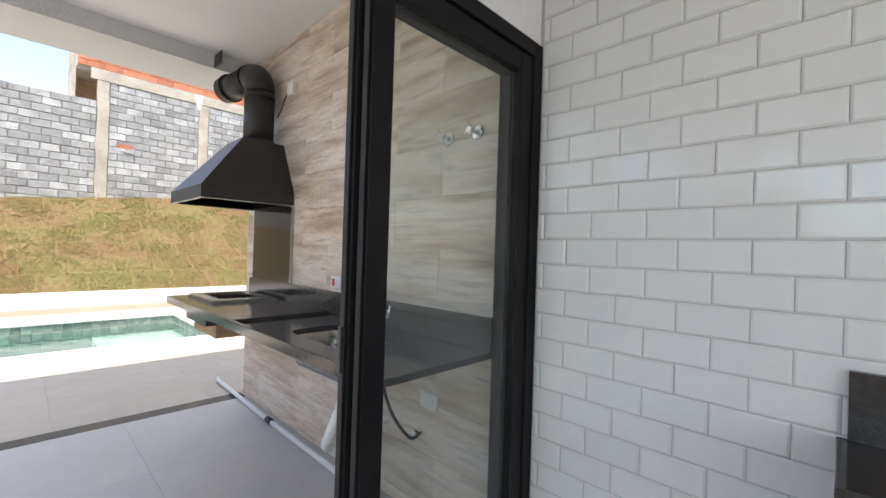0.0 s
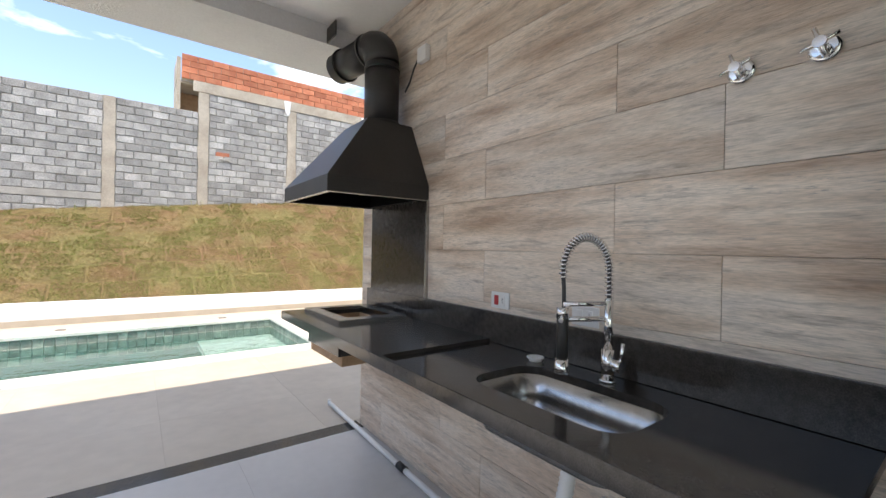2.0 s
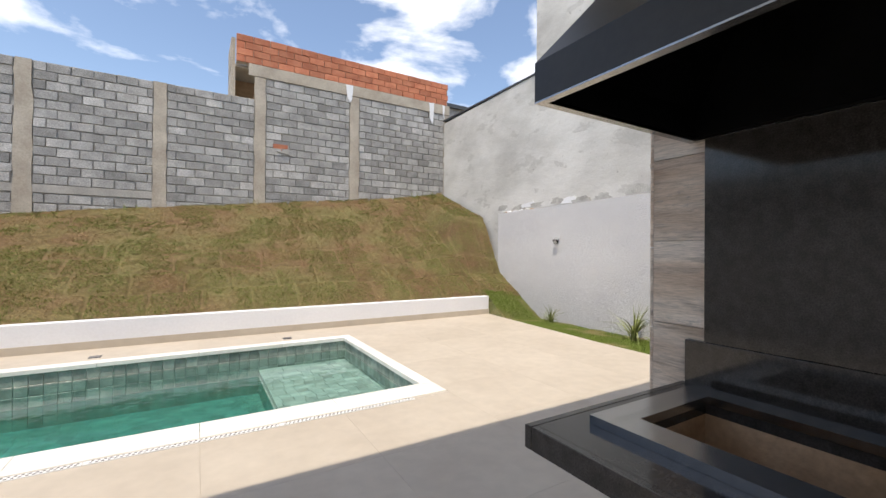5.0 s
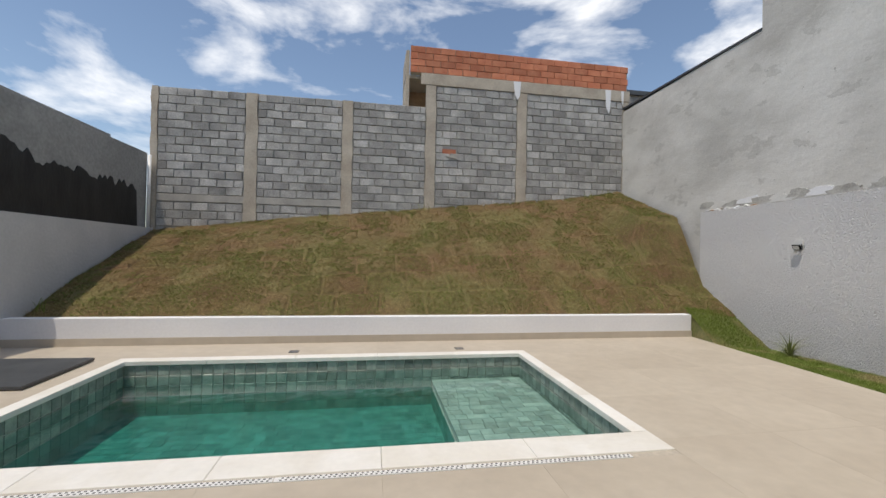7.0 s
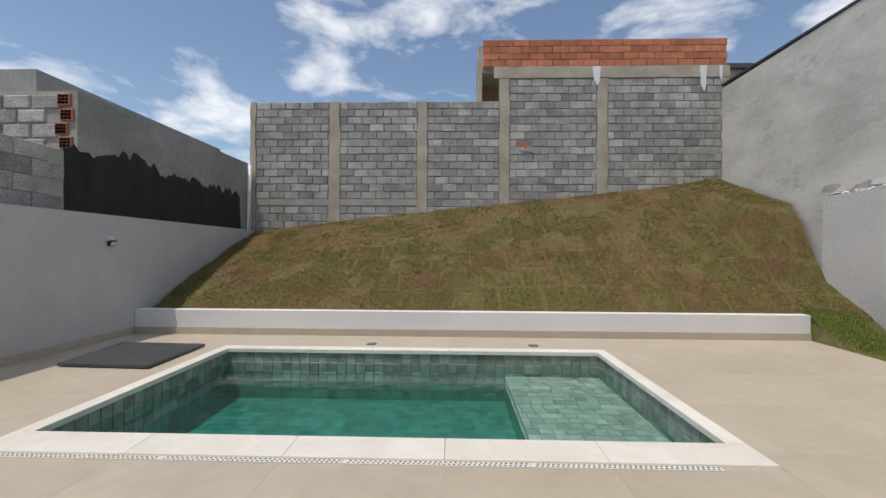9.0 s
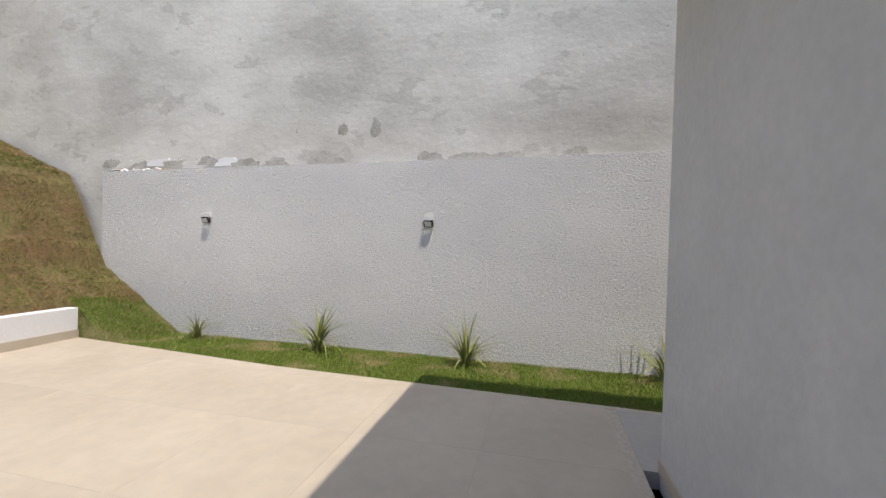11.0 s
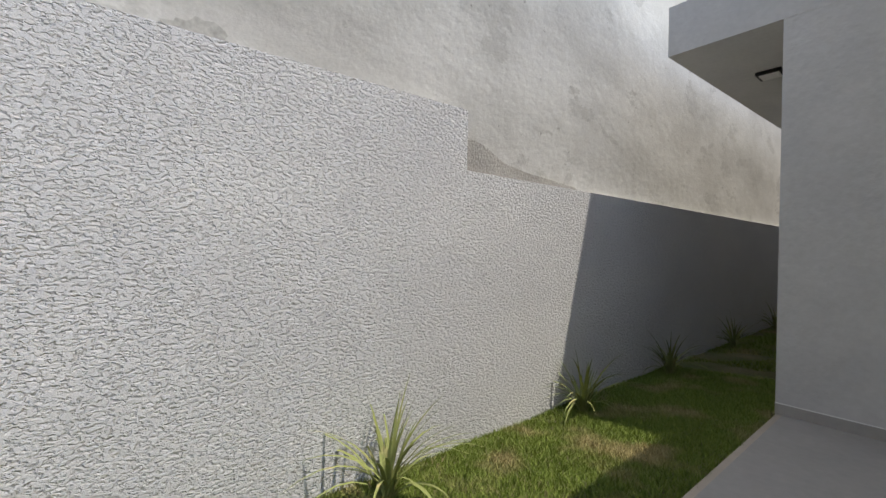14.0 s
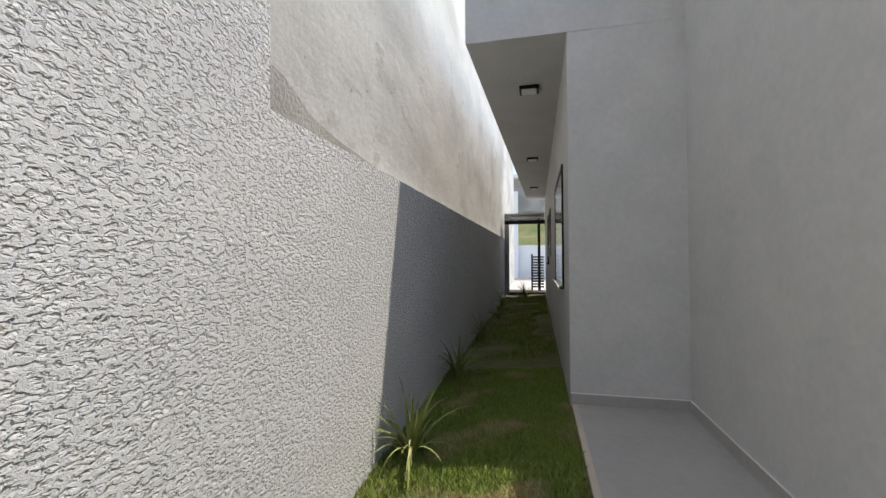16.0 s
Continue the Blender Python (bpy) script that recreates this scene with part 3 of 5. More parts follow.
def grass(name, count, area, height, mat, size, label, lean=0.5, keep=None):
    """Many single blades on a surface, one mesh."""
    rng = np.random.default_rng(7)
    co, fa = [], []
    x0, x1, y0, y1 = area
    px, py = rng.uniform(x0, x1, count), rng.uniform(y0, y1, count)
    an, sz, ln = rng.uniform(0, 2 * math.pi, count), rng.uniform(0.5, 1.0, count) * size, rng.normal(0, lean, (count, 2))
    for i in range(count):
        x, y = px[i], py[i]
        if keep and not keep(x, y):
            continue
        z = height(x, y) - 0.004
        w = sz[i] * 0.11
        cx, cy = math.cos(an[i]) * w, math.sin(an[i]) * w
        k = len(co)
        co += [(x - cx, y - cy, z), (x + cx, y + cy, z), (x + ln[i][0] * sz[i], y + ln[i][1] * sz[i], z + sz[i])]
        fa.append((k, k + 1, k + 2))
    me = bpy.data.meshes.new(name)
    me.from_pydata(co, [], fa)
    me.materials.append(mat)
    return tagged(new(name, me), label, "grass", kind="stuff")


grass("straw_grass", 190000, (LEFT_X, SIDE_X - 0.02, LOW_Y + 0.14, BACK_Y), bank_shape, M["straw"], 0.034,
      "dry straw-coloured grass on the bank", 1.1, on_turf)
grass("turf_grass", 230000, (LEFT_X, SIDE_X - 0.02, LOW_Y + 0.14, BACK_Y), bank_shape, M["turf"], 0.036,
      "short sparse grass drying out on the bank", 0.9, lambda x, y: on_turf(x, y) and noise.noise(Vector((x * 1.5, y * 1.5, 4))) + 0.5 * noise.noise(Vector((x * 5, y * 5, 8))) > -0.38 + 0.55 * (y - LOW_Y) / 3.6 - (0.25 if x > 7.5 else 0))
grass("lawn_grass", 200000, (7.8, SIDE_X, 0.5, 11.6), strip_z, M["lawn"], 0.048, "mown green lawn with yellow patches", 0.45,
      lambda x, y: x > deck_edge(y) + 0.015)
grass("lawn_grass", 26000, (7.9, SIDE_X, -8.5, 0.5), strip_z, M["lawn"], 0.06, "shaded green lawn along the passage", 0.45,
      lambda x, y: noise.noise(Vector((x * 1.2, y * 1.2, 1))) > -0.15)

# paving: one base with the pool cut out
bm = bmesh.new()
for x0, x1, y0, y1 in ((LEFT_X, 0.20, 2.5, LOW_Y), (0.20, 5.02, 2.5, 7.84), (0.20, 5.02, 10.68, LOW_Y), (5.02, 7.82, 5.36, LOW_Y)):
    box_into(bm, x0, x1, y0, y1, -0.10, -0.004)
base = solid("floor", bm, M["deck_base"], "paved pool deck and covered terrace floor", "floor", "structure")
edge = prism([(7.82, 1.72), (7.86, 1.72), (7.86, 5.0), (deck_edge(8.5), 8.5), (deck_edge(LOW_Y), LOW_Y), (7.82, LOW_Y)], "z", -0.10, 0.0)
part("deck_edge", edge, M["deck"], base)
part("side_path", box_bm(BLOCK_X, 7.82, MAIN_Y, 5.36, -0.10, 0.0), M["path"], base, "grey porcelain side path")
# indoor floor
solid("floor_kitchen", box_bm(-1.6, 4.32, -2.0, 2.5, -0.10, 0.0), M["porcelain_floor"], "grey porcelain kitchen floor", "floor", "structure")

# terrace roof, ceiling and beam
solid("ceiling", box_bm(ROOF_X + 0.5, BLOCK_X - 0.16, 2.66, 5.36, CEIL, CEIL + 0.1), M["ceiling_paint"], "white painted terrace ceiling", "ceiling", "structure")
solid("beam", box_bm(ROOF_X, BLOCK_X, 5.36, 5.92, 2.74, CEIL + 0.1), M["beam_paint"], "grey textured concrete edge beam", "beam", "structure")
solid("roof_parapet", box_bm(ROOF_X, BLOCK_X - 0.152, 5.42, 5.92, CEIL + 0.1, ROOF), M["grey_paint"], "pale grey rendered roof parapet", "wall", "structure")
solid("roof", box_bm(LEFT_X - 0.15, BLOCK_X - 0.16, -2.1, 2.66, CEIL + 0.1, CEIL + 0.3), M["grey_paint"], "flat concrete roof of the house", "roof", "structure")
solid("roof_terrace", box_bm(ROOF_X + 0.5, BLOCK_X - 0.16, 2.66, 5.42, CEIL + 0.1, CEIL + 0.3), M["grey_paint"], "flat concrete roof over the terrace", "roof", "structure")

# added out of view, only to carry the roof shadow past the deck edge
solid("shadow_slab", box_bm(BLOCK_X - 0.15, 7.19, MAIN_Y + 0.01, 5.92, 4.003, ROOF), M["grey_paint"], "unseen slab added to widen the roof shadow", "roof", "structure")

# unseen filler, closes the gap where sun leaked onto the deck
solid("light_gap_filler", box_bm(BLOCK_X - 0.148, BLOCK_X - 0.003, 5.122, 5.418, CEIL + 0.11, 3.998), M["grey_paint"], "unseen filler block that stops sun under the slab", "wall", "structure")

# service block: barbecue wall on one face, grey outside
solid("wall_barbecue", box_bm(WALL_X + 0.012, WALL_X + 0.16, 2.66, WALL_END, -0.1, CEIL), M["grout"], "barbecue wall clad in wood-look planks", "wall", "structure")
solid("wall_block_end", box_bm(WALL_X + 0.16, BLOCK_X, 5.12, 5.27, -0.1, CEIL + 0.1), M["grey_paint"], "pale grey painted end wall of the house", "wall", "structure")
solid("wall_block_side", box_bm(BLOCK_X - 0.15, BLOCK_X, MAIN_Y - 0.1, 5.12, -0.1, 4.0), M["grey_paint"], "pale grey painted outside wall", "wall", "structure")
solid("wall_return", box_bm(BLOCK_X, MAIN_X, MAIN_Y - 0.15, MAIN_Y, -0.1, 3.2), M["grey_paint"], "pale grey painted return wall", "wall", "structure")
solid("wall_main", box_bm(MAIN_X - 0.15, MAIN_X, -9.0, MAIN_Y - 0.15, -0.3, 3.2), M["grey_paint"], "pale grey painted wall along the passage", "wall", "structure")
bm = prism([(BLOCK_X, -9.0), (8.46, -9.0), (8.76, MAIN_Y + 0.004), (BLOCK_X, MAIN_Y + 0.004)], "z", 3.2, 3.68)
# the unseen top rises at the far end to keep the boundary wall shaded
for v in bm.verts:
    if v.co.z > 3.5 and v.co.y < 0:
        v.co.z = 4.9
solid("eave", bm, M["grey_paint"], "deep overhanging upper volume with flat soffit", "eave", "structure")
# added out of view to cast the slanting shadow edge on the boundary wall
solid("eave_shadow_block", box_bm(BLOCK_X, 8.60, 1.42, MAIN_Y, 3.69, 4.25), M["grey_paint"], "unseen block added to cast the slanting wall shadow", "wall", "structure")
# facade with the sliding door, and the kitchen behind it
solid("wall_facade", box_bm(WALL_X + 0.03, BLOCK_X - 0.15, 2.50, 2.66, -0.1, CEIL), M["white_wall"], "white facade wall beside the sliding door", "wall", "structure")
solid("wall_facade_lintel", box_bm(LEFT_X, WALL_X + 0.03, 2.50, 2.66, 2.12, CEIL), M["white_wall"], "white wall above the sliding door", "wall", "structure")
solid("wall_kitchen", box_bm(WALL_X + 0.008, WALL_X + 0.15, -2.0, 2.50, -0.1, 2.75), M["subway_grout"], "kitchen wall clad in white metro tiles", "wall", "structure")
solid("ceiling_kitchen", box_bm(LEFT_X, WALL_X + 0.15, -2.0, 2.50, 2.75, 2.85), M["ceiling_paint"], "white kitchen ceiling", "ceiling", "structure")
bm = bmesh.new()
for x0, x1, z0, z1 in ((LEFT_X, -0.6, -0.1, 2.85), (3.6, WALL_X + 0.15, -0.1, 2.85), (-0.6, 3.6, 2.3, 2.85), (-0.6, 3.6, -0.1, 0.3)):
    box_into(bm, x0, x1, -2.15, -2.0, z0, z1)
solid("wall_kitchen_back", bm, M["white_wall"], "white kitchen back wall", "wall", "structure")
# added fill lamp in an assumed back opening, to brighten the interior
kitchen_light = bpy.data.lights.new("kitchen_fill_light", 'AREA')
kitchen_light.shape, kitchen_light.size, kitchen_light.size_y, kitchen_light.energy = 'RECTANGLE', 4.1, 1.95, 10
kitchen_light.color = (0.95, 0.98, 1.0)
new("kitchen_fill_light", kitchen_light).matrix_world = look((1.5, -2.08, 1.3), (1.5, 0, 1.3))

# ---- pool ----
PX0, PX1, PY0, PY1 = 0.28, 4.94, 8.08, 10.52
WATER_Z, LEDGE_X, LEDGE_Z, BASIN_Z = -0.185, 3.78, -0.31, -0.62
pool = thing("swimming_pool", (0, 0, 0), "rectangular pool with green stone tiles and white coping", "pool")
shell = bmesh.new()
box_into(shell, PX0 - 0.15, PX0 - 0.012, PY0 - 0.15, PY1 + 0.15, -0.9, -0.045)
box_into(shell, PX1 + 0.012, PX1 + 0.15, PY0 - 0.15, PY1 + 0.15, -0.9, -0.045)
box_into(shell, PX0 - 0.012, PX1 + 0.012, PY0 - 0.15, PY0 - 0.012, -0.9, -0.045)
box_into(shell, PX0 - 0.012, PX1 + 0.012, PY1 + 0.012, PY1 + 0.15, -0.9, -0.045)
box_into(shell, PX0 - 0.012, PX1 + 0.012, PY0 - 0.012, PY1 + 0.012, -0.9, BASIN_Z - 0.012)
box_into(shell, LEDGE_X + 0.012, PX1 + 0.012, PY0 - 0.012, PY1 + 0.012, BASIN_Z - 0.012, LEDGE_Z - 0.012)
part("basin", shell, M["pool_grout"], pool, "pale grout basin shell")
TP = 0.1168
tile_me = chip(0.012, TP - 0.007, TP - 0.007, M["pool_tile"], "pool_tile", 0.002)
rng = random.Random(4)
band_rows = 3
for r in range(band_rows):
    z = -0.047 - TP * (r + 0.5)
    for i in range(40):
        x = PX0 + TP * (i + 0.5)
        piece("pool_tile", tile_me, pool, Matrix.Translation((x, PY1 + 0.006, z)) @ FACE_NEG_Y)
    for i in range(21):
        y = PY1 - TP * (i + 0.5)
        piece("pool_tile", tile_me, pool, Matrix.Translation((PX1 + 0.006, y, z)) @ FACE_NEG_X)
        piece("pool_tile", tile_me, pool, Matrix.Translation((PX0 - 0.006, y, z)))
# tiles under water, one mesh
deep = bmesh.new()
def flat_tile(bm, x0, x1, y0, y1, z):
    vs = [bm.verts.new(p) for p in ((x0, y0, z), (x1, y0, z), (x1, y1, z), (x0, y1, z))]
    lo = [bm.verts.new((v.co.x, v.co.y, z - 0.011)) for v in vs]
    bm.faces.new(vs)
    for i in range(4):
        bm.faces.new((vs[i], lo[i], lo[(i + 1) % 4], vs[(i + 1) % 4]))
y, row = PY0, 0
while y < PY1 - 0.02:
    d = min(TP, PY1 - y)
    x = PX0 - rng.uniform(0, 0.1)
    while x < PX1 - 0.01:
        w = TP * rng.choice((1, 1, 2))
        x0, x1 = max(x, PX0), min(x + w, PX1)
        if x0 < LEDGE_X < x1:
            flat_tile(deep, x0, LEDGE_X - 0.003, y, y + d - 0.005, BASIN_Z)
            flat_tile(deep, LEDGE_X, x1 - 0.005, y, y + d - 0.005, LEDGE_Z)
        elif x1 - x0 > 0.02:
            flat_tile(deep, x0, x1 - 0.005, y, y + d - 0.005, BASIN_Z if x1 < LEDGE_X else LEDGE_Z)
        x += w
    y += TP
    row += 1
def wall_tile(bm, ax, c, a, b, z0, z1, sgn):
    t = 0.011 * sgn
    if ax == "y":
        box_into(bm, a, b, min(c, c + t), max(c, c + t), z0, z1)
    else:
        box_into(bm, min(c, c + t), max(c, c + t), a, b, z0, z1)
z = -0.047 - TP * band_rows
while z > BASIN_Z + 0.02:
    z1 = max(z - TP + 0.005, BASIN_Z)
    for i in range(40):
        a = PX0 + TP * i
        if not (a > LEDGE_X and z < LEDGE_Z):
            wall_tile(deep, "y", PY1, a, a + TP - 0.005, z1, z, 1)
    for i in range(21):
        a = PY1 - TP * (i + 1)
        wall_tile(deep, "x", PX0, a, a + TP - 0.005, z1, z, -1)
        wall_tile(deep, "x", LEDGE_X, a, a + TP - 0.005, z1, min(z, LEDGE_Z), 1)
    z -= TP
tagged(part("submerged_tiles", deep, M["pool_tile_joined"], pool, "green stone tiles under water"), kind="stuff")
# coping stones
def coping(x0, x1, y0, y1, along):
    n = max(1, round((x1 - x0 if along == "x" else y1 - y0) / 0.95))
    for i in range(n):
        if along == "x":
            a, b = x0 + (x1 - x0) * i / n, x0 + (x1 - x0) * (i + 1) / n
            bmm = box_bm(a + 0.001, b - 0.001, y0, y1, -0.045, 0.006, bevel=0.006)
        else:
            a, b = y0 + (y1 - y0) * i / n, y0 + (y1 - y0) * (i + 1) / n
            bmm = box_bm(x0, x1, a + 0.001, b - 0.001, -0.045, 0.006, bevel=0.006)
        part("coping_stone", bmm, M["marble"], pool, "white marble coping")
coping(0.17, 5.05, 7.82, PY0 + 0.02, "x")
coping(0.17, 5.05, PY1 - 0.02, 10.66, "x")
coping(0.17, PX0 + 0.02, PY0 + 0.022, PY1 - 0.022, "y")
coping(PX1 - 0.02, 5.05, PY0 + 0.022, PY1 - 0.022, "y")
bm = bmesh.new()
bm.faces.new([bm.verts.new(p) for p in ((PX0 - 0.005, PY0 - 0.01, WATER_Z), (PX1 + 0.005, PY0 - 0.01, WATER_Z), (PX1 + 0.005, PY1 + 0.005, WATER_Z), (PX0 - 0.005, PY1 + 0.005, WATER_Z))])
water = solid("water", bm, M["water"], "clear turquoise pool water", "water", "structure")
bm = bmesh.new()
bm.faces.new([bm.verts.new(p) for p in ((PX0 + 0.002, PY0, -0.40), (LEDGE_X - 0.002, PY0, -0.40), (LEDGE_X - 0.002, PY1 - 0.002, -0.40), (PX0 + 0.002, PY1 - 0.002, -0.40))])
part("deep_water", bm, M["water_deep"], water, "deeper green water")
# overflow grille along the near coping
grille = thing("drain_grille", (0.25, 7.78, 0), "narrow perforated white drain grille beside the pool", "drain")
for seg in range(4):
    gx0 = 0.30 + seg * 1.10
    part("grille_frame", box_bm(gx0, gx0 + 1.095, 7.755, 7.80, -0.02, 0.003), M["pvc"], grille)
    # dark bars laid on the solid frame paint the shade of its openings
    bm = bmesh.new()
    for i in range(36):
        cx = gx0 + 0.03 + i * 0.0295
        for k, cy in enumerate((7.767, 7.788)):
            box_into(bm, cx + 0.009 * k, cx + 0.013 + 0.009 * k, cy - 0.005, cy + 0.005, 0.0032, 0.0045)
    tagged(part("slot", bm, M["dark_plastic"], grille, "dark bars painting the shade in drain slots"), kind="stuff")
# two skimmer lids and pump hatch
for sx in (2.05, 4.20):
    lid = thing("deck_lid", (sx, 10.82, 0), "small steel outlet cover set in the deck", "cover", "deck lids")
    part("cover", box_bm(sx - 0.05, sx + 0.05, 10.80, 10.90, 0.001, 0.008, bevel=0.002), M["steel"], lid)
    part("rim", box_bm(sx - 0.06, sx + 0.06, 10.79, 10.91, 0.0005, 0.004), M["dark_plastic"], lid)
hatch = thing("pump_hatch", (-0.6, 10.1, 0), "flat dark grey hatch cover lying on the deck", "hatch")
part("panel", prism([(-1.03, 9.60), (-0.02, 9.56), (-0.05, 10.58), (-1.16, 10.63)], "z", 0.012, 0.04), M["slate"], hatch)
part("frame", prism([(-0.99, 9.64), (-0.06, 9.60), (-0.09, 10.54), (-1.12, 10.59)], "z", 0.0005, 0.0115), M["dark_plastic"], hatch)

# ---- barbecue wall cladding: each plank a piece ----
PW, PH = 1.017, 0.249
barb = bpy.data.objects["wall_barbecue"]
plank_cache = {}
def plank(y0, y1, z0, z1):
    key = (round(y1 - y0, 3), round(z1 - z0, 3))
    if key not in plank_cache:
        plank_cache[key] = chip(0.012, key[0] - 0.0016, key[1] - 0.0016, M["wood_tile"], "plank", 0.0008)
    piece("plank", plank_cache[key], barb, Matrix.Translation((WALL_X + 0.006, (y0 + y1) / 2, (z0 + z1) / 2)) @ FACE_NEG_X)
zs = 1.313 - 6 * PH
course = -6
while zs < CEIL - 0.01:
    z0, z1 = max(zs, 0.0), min(zs + PH, CEIL)
    if z1 > 0.02:
        joint = 4.37 - 0.338 * (course % 2)
        y = joint - 4 * PW
        while y < WALL_END:
            a, b = max(y, 2.66), min(y + PW, WALL_END)
            if b - a > 0.01:
                plank(a, b, z0, z1)
            y += PW
    zs += PH
    course += 1
# end strip of the wall, facing the pool
for k in range(12):
    z0, z1 = k * PH - 0.2, (k + 1) * PH - 0.2
    z0, z1 = max(0, z0), min(CEIL - 0.13, z1)
    if z1 > z0:
        me = chip(0.010, 0.172, z1 - z0 - 0.003, M["wood_tile"], "plank", 0.001)
        piece("plank", me, barb, Matrix.Translation((WALL_X + 0.086, WALL_END + 0.005, (z0 + z1) / 2)) @ FACE_NEG_Y.inverted())

# ---- barbecue counter ----
CX0, CY0, CY1 = 3.71, 2.68, 5.25
counter = thing("barbecue_counter", (4.0, 4.0, 0.9), "polished black granite counter with sink and grill opening", "counter")
SX0, SX1, SY0, SY1 = 3.835, 4.15, 3.055, 3.605     # sink opening
GX0, GX1, GY0, GY1 = 3.88, 4.175, 4.70, 5.14     # grill opening
STEP_Y = 3.96
bm = bmesh.new()
def rounded(x0, x1, y0, y1, r, z, k=8):
    out = []
    for cx, cy, a0 in ((x1 - r, y1 - r, 0), (x0 + r, y1 - r, 90), (x0 + r, y0 + r, 180), (x1 - r, y0 + r, 270)):
        for i in range(k + 1):
            a = radians(a0 + 90 * i / k)
            out.append((cx + r * math.cos(a), cy + r * math.sin(a), z))
    return out
def holed(bm, X, Y, hx, hy, z0, z1):
    """A slab with a rectangular opening, one connected mesh."""
    out = [(X[0], Y[0]), (X[1], Y[0]), (X[1], Y[1]), (X[0], Y[1])]
    hole = [(hx[0], hy[0]), (hx[1], hy[0]), (hx[1], hy[1]), (hx[0], hy[1])]
    v = {(k, i, z): bm.verts.new((*p, z)) for k, ring in enumerate((out, hole)) for i, p in enumerate(ring) for z in (z0, z1)}
    for i in range(4):
        j = (i + 1) % 4
        for z in (z0, z1):
            bm.faces.new((v[0, i, z], v[0, j, z], v[1, j, z], v[1, i, z]))
        for k in (0, 1):
            bm.faces.new((v[k, i, z0], v[k, j, z0], v[k, j, z1], v[k, i, z1]))
def slab_with_bowl_opening(bm, X, Y, hx, hy, r, z0, z1, k=8):
    """A slab with a round-cornered opening, one connected mesh."""
    outer = [(X[1], Y[1]), (X[0], Y[1]), (X[0], Y[0]), (X[1], Y[0])]
    o = {z: [bm.verts.new((*p, z)) for p in outer] for z in (z0, z1)}
    h = {z: [bm.verts.new(p) for p in rounded(*hx, *hy, r, z, k)] for z in (z0, z1)}
    m = k + 1
    for z in (z0, z1):
        for q in range(4):
            for i in range(k):
                bm.faces.new((o[z][q], h[z][q * m + i], h[z][q * m + i + 1]))
            bm.faces.new((o[z][q], h[z][q * m + k], h[z][(q + 1) * m % (4 * m)], o[z][(q + 1) % 4]))
    for ring, count in ((o, 4), (h, 4 * m)):
        for i in range(count):
            j = (i + 1) % count
            bm.faces.new((ring[z0][i], ring[z0][j], ring[z1][j], ring[z1][i]))
slab_with_bowl_opening(bm, (CX0, WALL_X), (CY0, STEP_Y), (SX0, SX1), (SY0, SY1), 0.09, 0.86, 0.886)
part("sink_slab", bm, M["granite"], counter)
bm = bmesh.new()
holed(bm, (CX0, WALL_X), (STEP_Y, CY1), (GX0, GX1), (GY0, GY1), 0.874, 0.902)
part("grill_slab", bm, M["granite"], counter)
part("front_apron", box_bm(CX0 - 0.02, CX0 - 0.0005, CY0, CY1, 0.852, 0.9025, bevel=0.002), M["granite"], counter)
part("end_apron", box_bm(CX0 - 0.02, WALL_X + 0.1, CY1 + 0.0005, CY1 + 0.02, 0.852, 0.9025, bevel=0.002), M["granite"], counter)
part("grill_box", box_bm(CX0 - 0.019, WALL_X - 0.004, 4.34, 4.75, 0.81, 0.8515), M["granite"], counter, "black underside box")
part("splashback", box_bm(WALL_X - 0.022, WALL_X - 0.001, CY0, CY1, 0.887, 1.03, bevel=0.002), M["granite"], counter)
part("wall_plate", box_bm(WALL_X - 0.016, WALL_X - 0.001, 4.52, 5.20, 1.031, 1.60), M["granite"], counter, "tall polished granite plate behind the grill")
bm = bmesh.new()
box_into(bm, WALL_X - 0.02, WALL_X - 0.001, 4.508, 4.519, 1.031, 1.60)
part("edge_trim", bm, M["steel"], counter, "thin metal edge trim")
# grill frame and brick-lined pit
grill = thing("grill_insert", (4.0, 4.93, 0.90), "stainless steel frame over a brick-lined grill pit", "grill")
fr = bmesh.new()
f0, f1, g0, g1 = 3.815, 4.235, 4.635, 5.20
holed(fr, (f0, f1), (g0, g1), (GX0 + 0.01, GX1 - 0.01), (GY0 + 0.01, GY1 - 0.01), 0.9025, 0.922)
part("steel_frame", fr, M["steel"], grill)
pit = bmesh.new()
for x0, x1, y0, y1, z0, z1 in ((GX0 - 0.03, GX0, GY0 - 0.03, GY1 + 0.03, 0.66, 0.9015), (GX1, GX1 + 0.03, GY0 - 0.03, GY1 + 0.03, 0.66, 0.9015),
                               (GX0, GX1, GY0 - 0.03, GY0, 0.66, 0.9015), (GX0, GX1, GY1, GY1 + 0.03, 0.66, 0.9015), (GX0, GX1, GY0, GY1, 0.66, 0.70)):
    box_into(pit, x0 + 0.001, x1 - 0.001, y0 + 0.001, y1 - 0.001, z0, z1)
part("brick_lining", pit, M["firebrick"], grill, "tan firebrick lining")

# sink bowl
sink = thing("kitchen_sink", (3.99, 3.33, 0.86), "oval undermounted stainless steel sink bowl", "sink")
bm = bmesh.new()
levels = [(-0.012, 0.10, 0.861), (0.004, 0.09, 0.857), (0.012, 0.085, 0.78), (0.022, 0.08, 0.735), (0.05, 0.06, 0.722)]
rings = [[bm.verts.new(p) for p in rounded(SX0 + d, SX1 - d, SY0 + d, SY1 - d, r, z)] for d, r, z in levels]
for a, b in zip(rings, rings[1:]):
    for i in range(len(a)):
        f = bm.faces.new((a[i], a[(i + 1) % len(a)], b[(i + 1) % len(a)], b[i]))
        f.smooth = True
bm.faces.new(rings[-1])
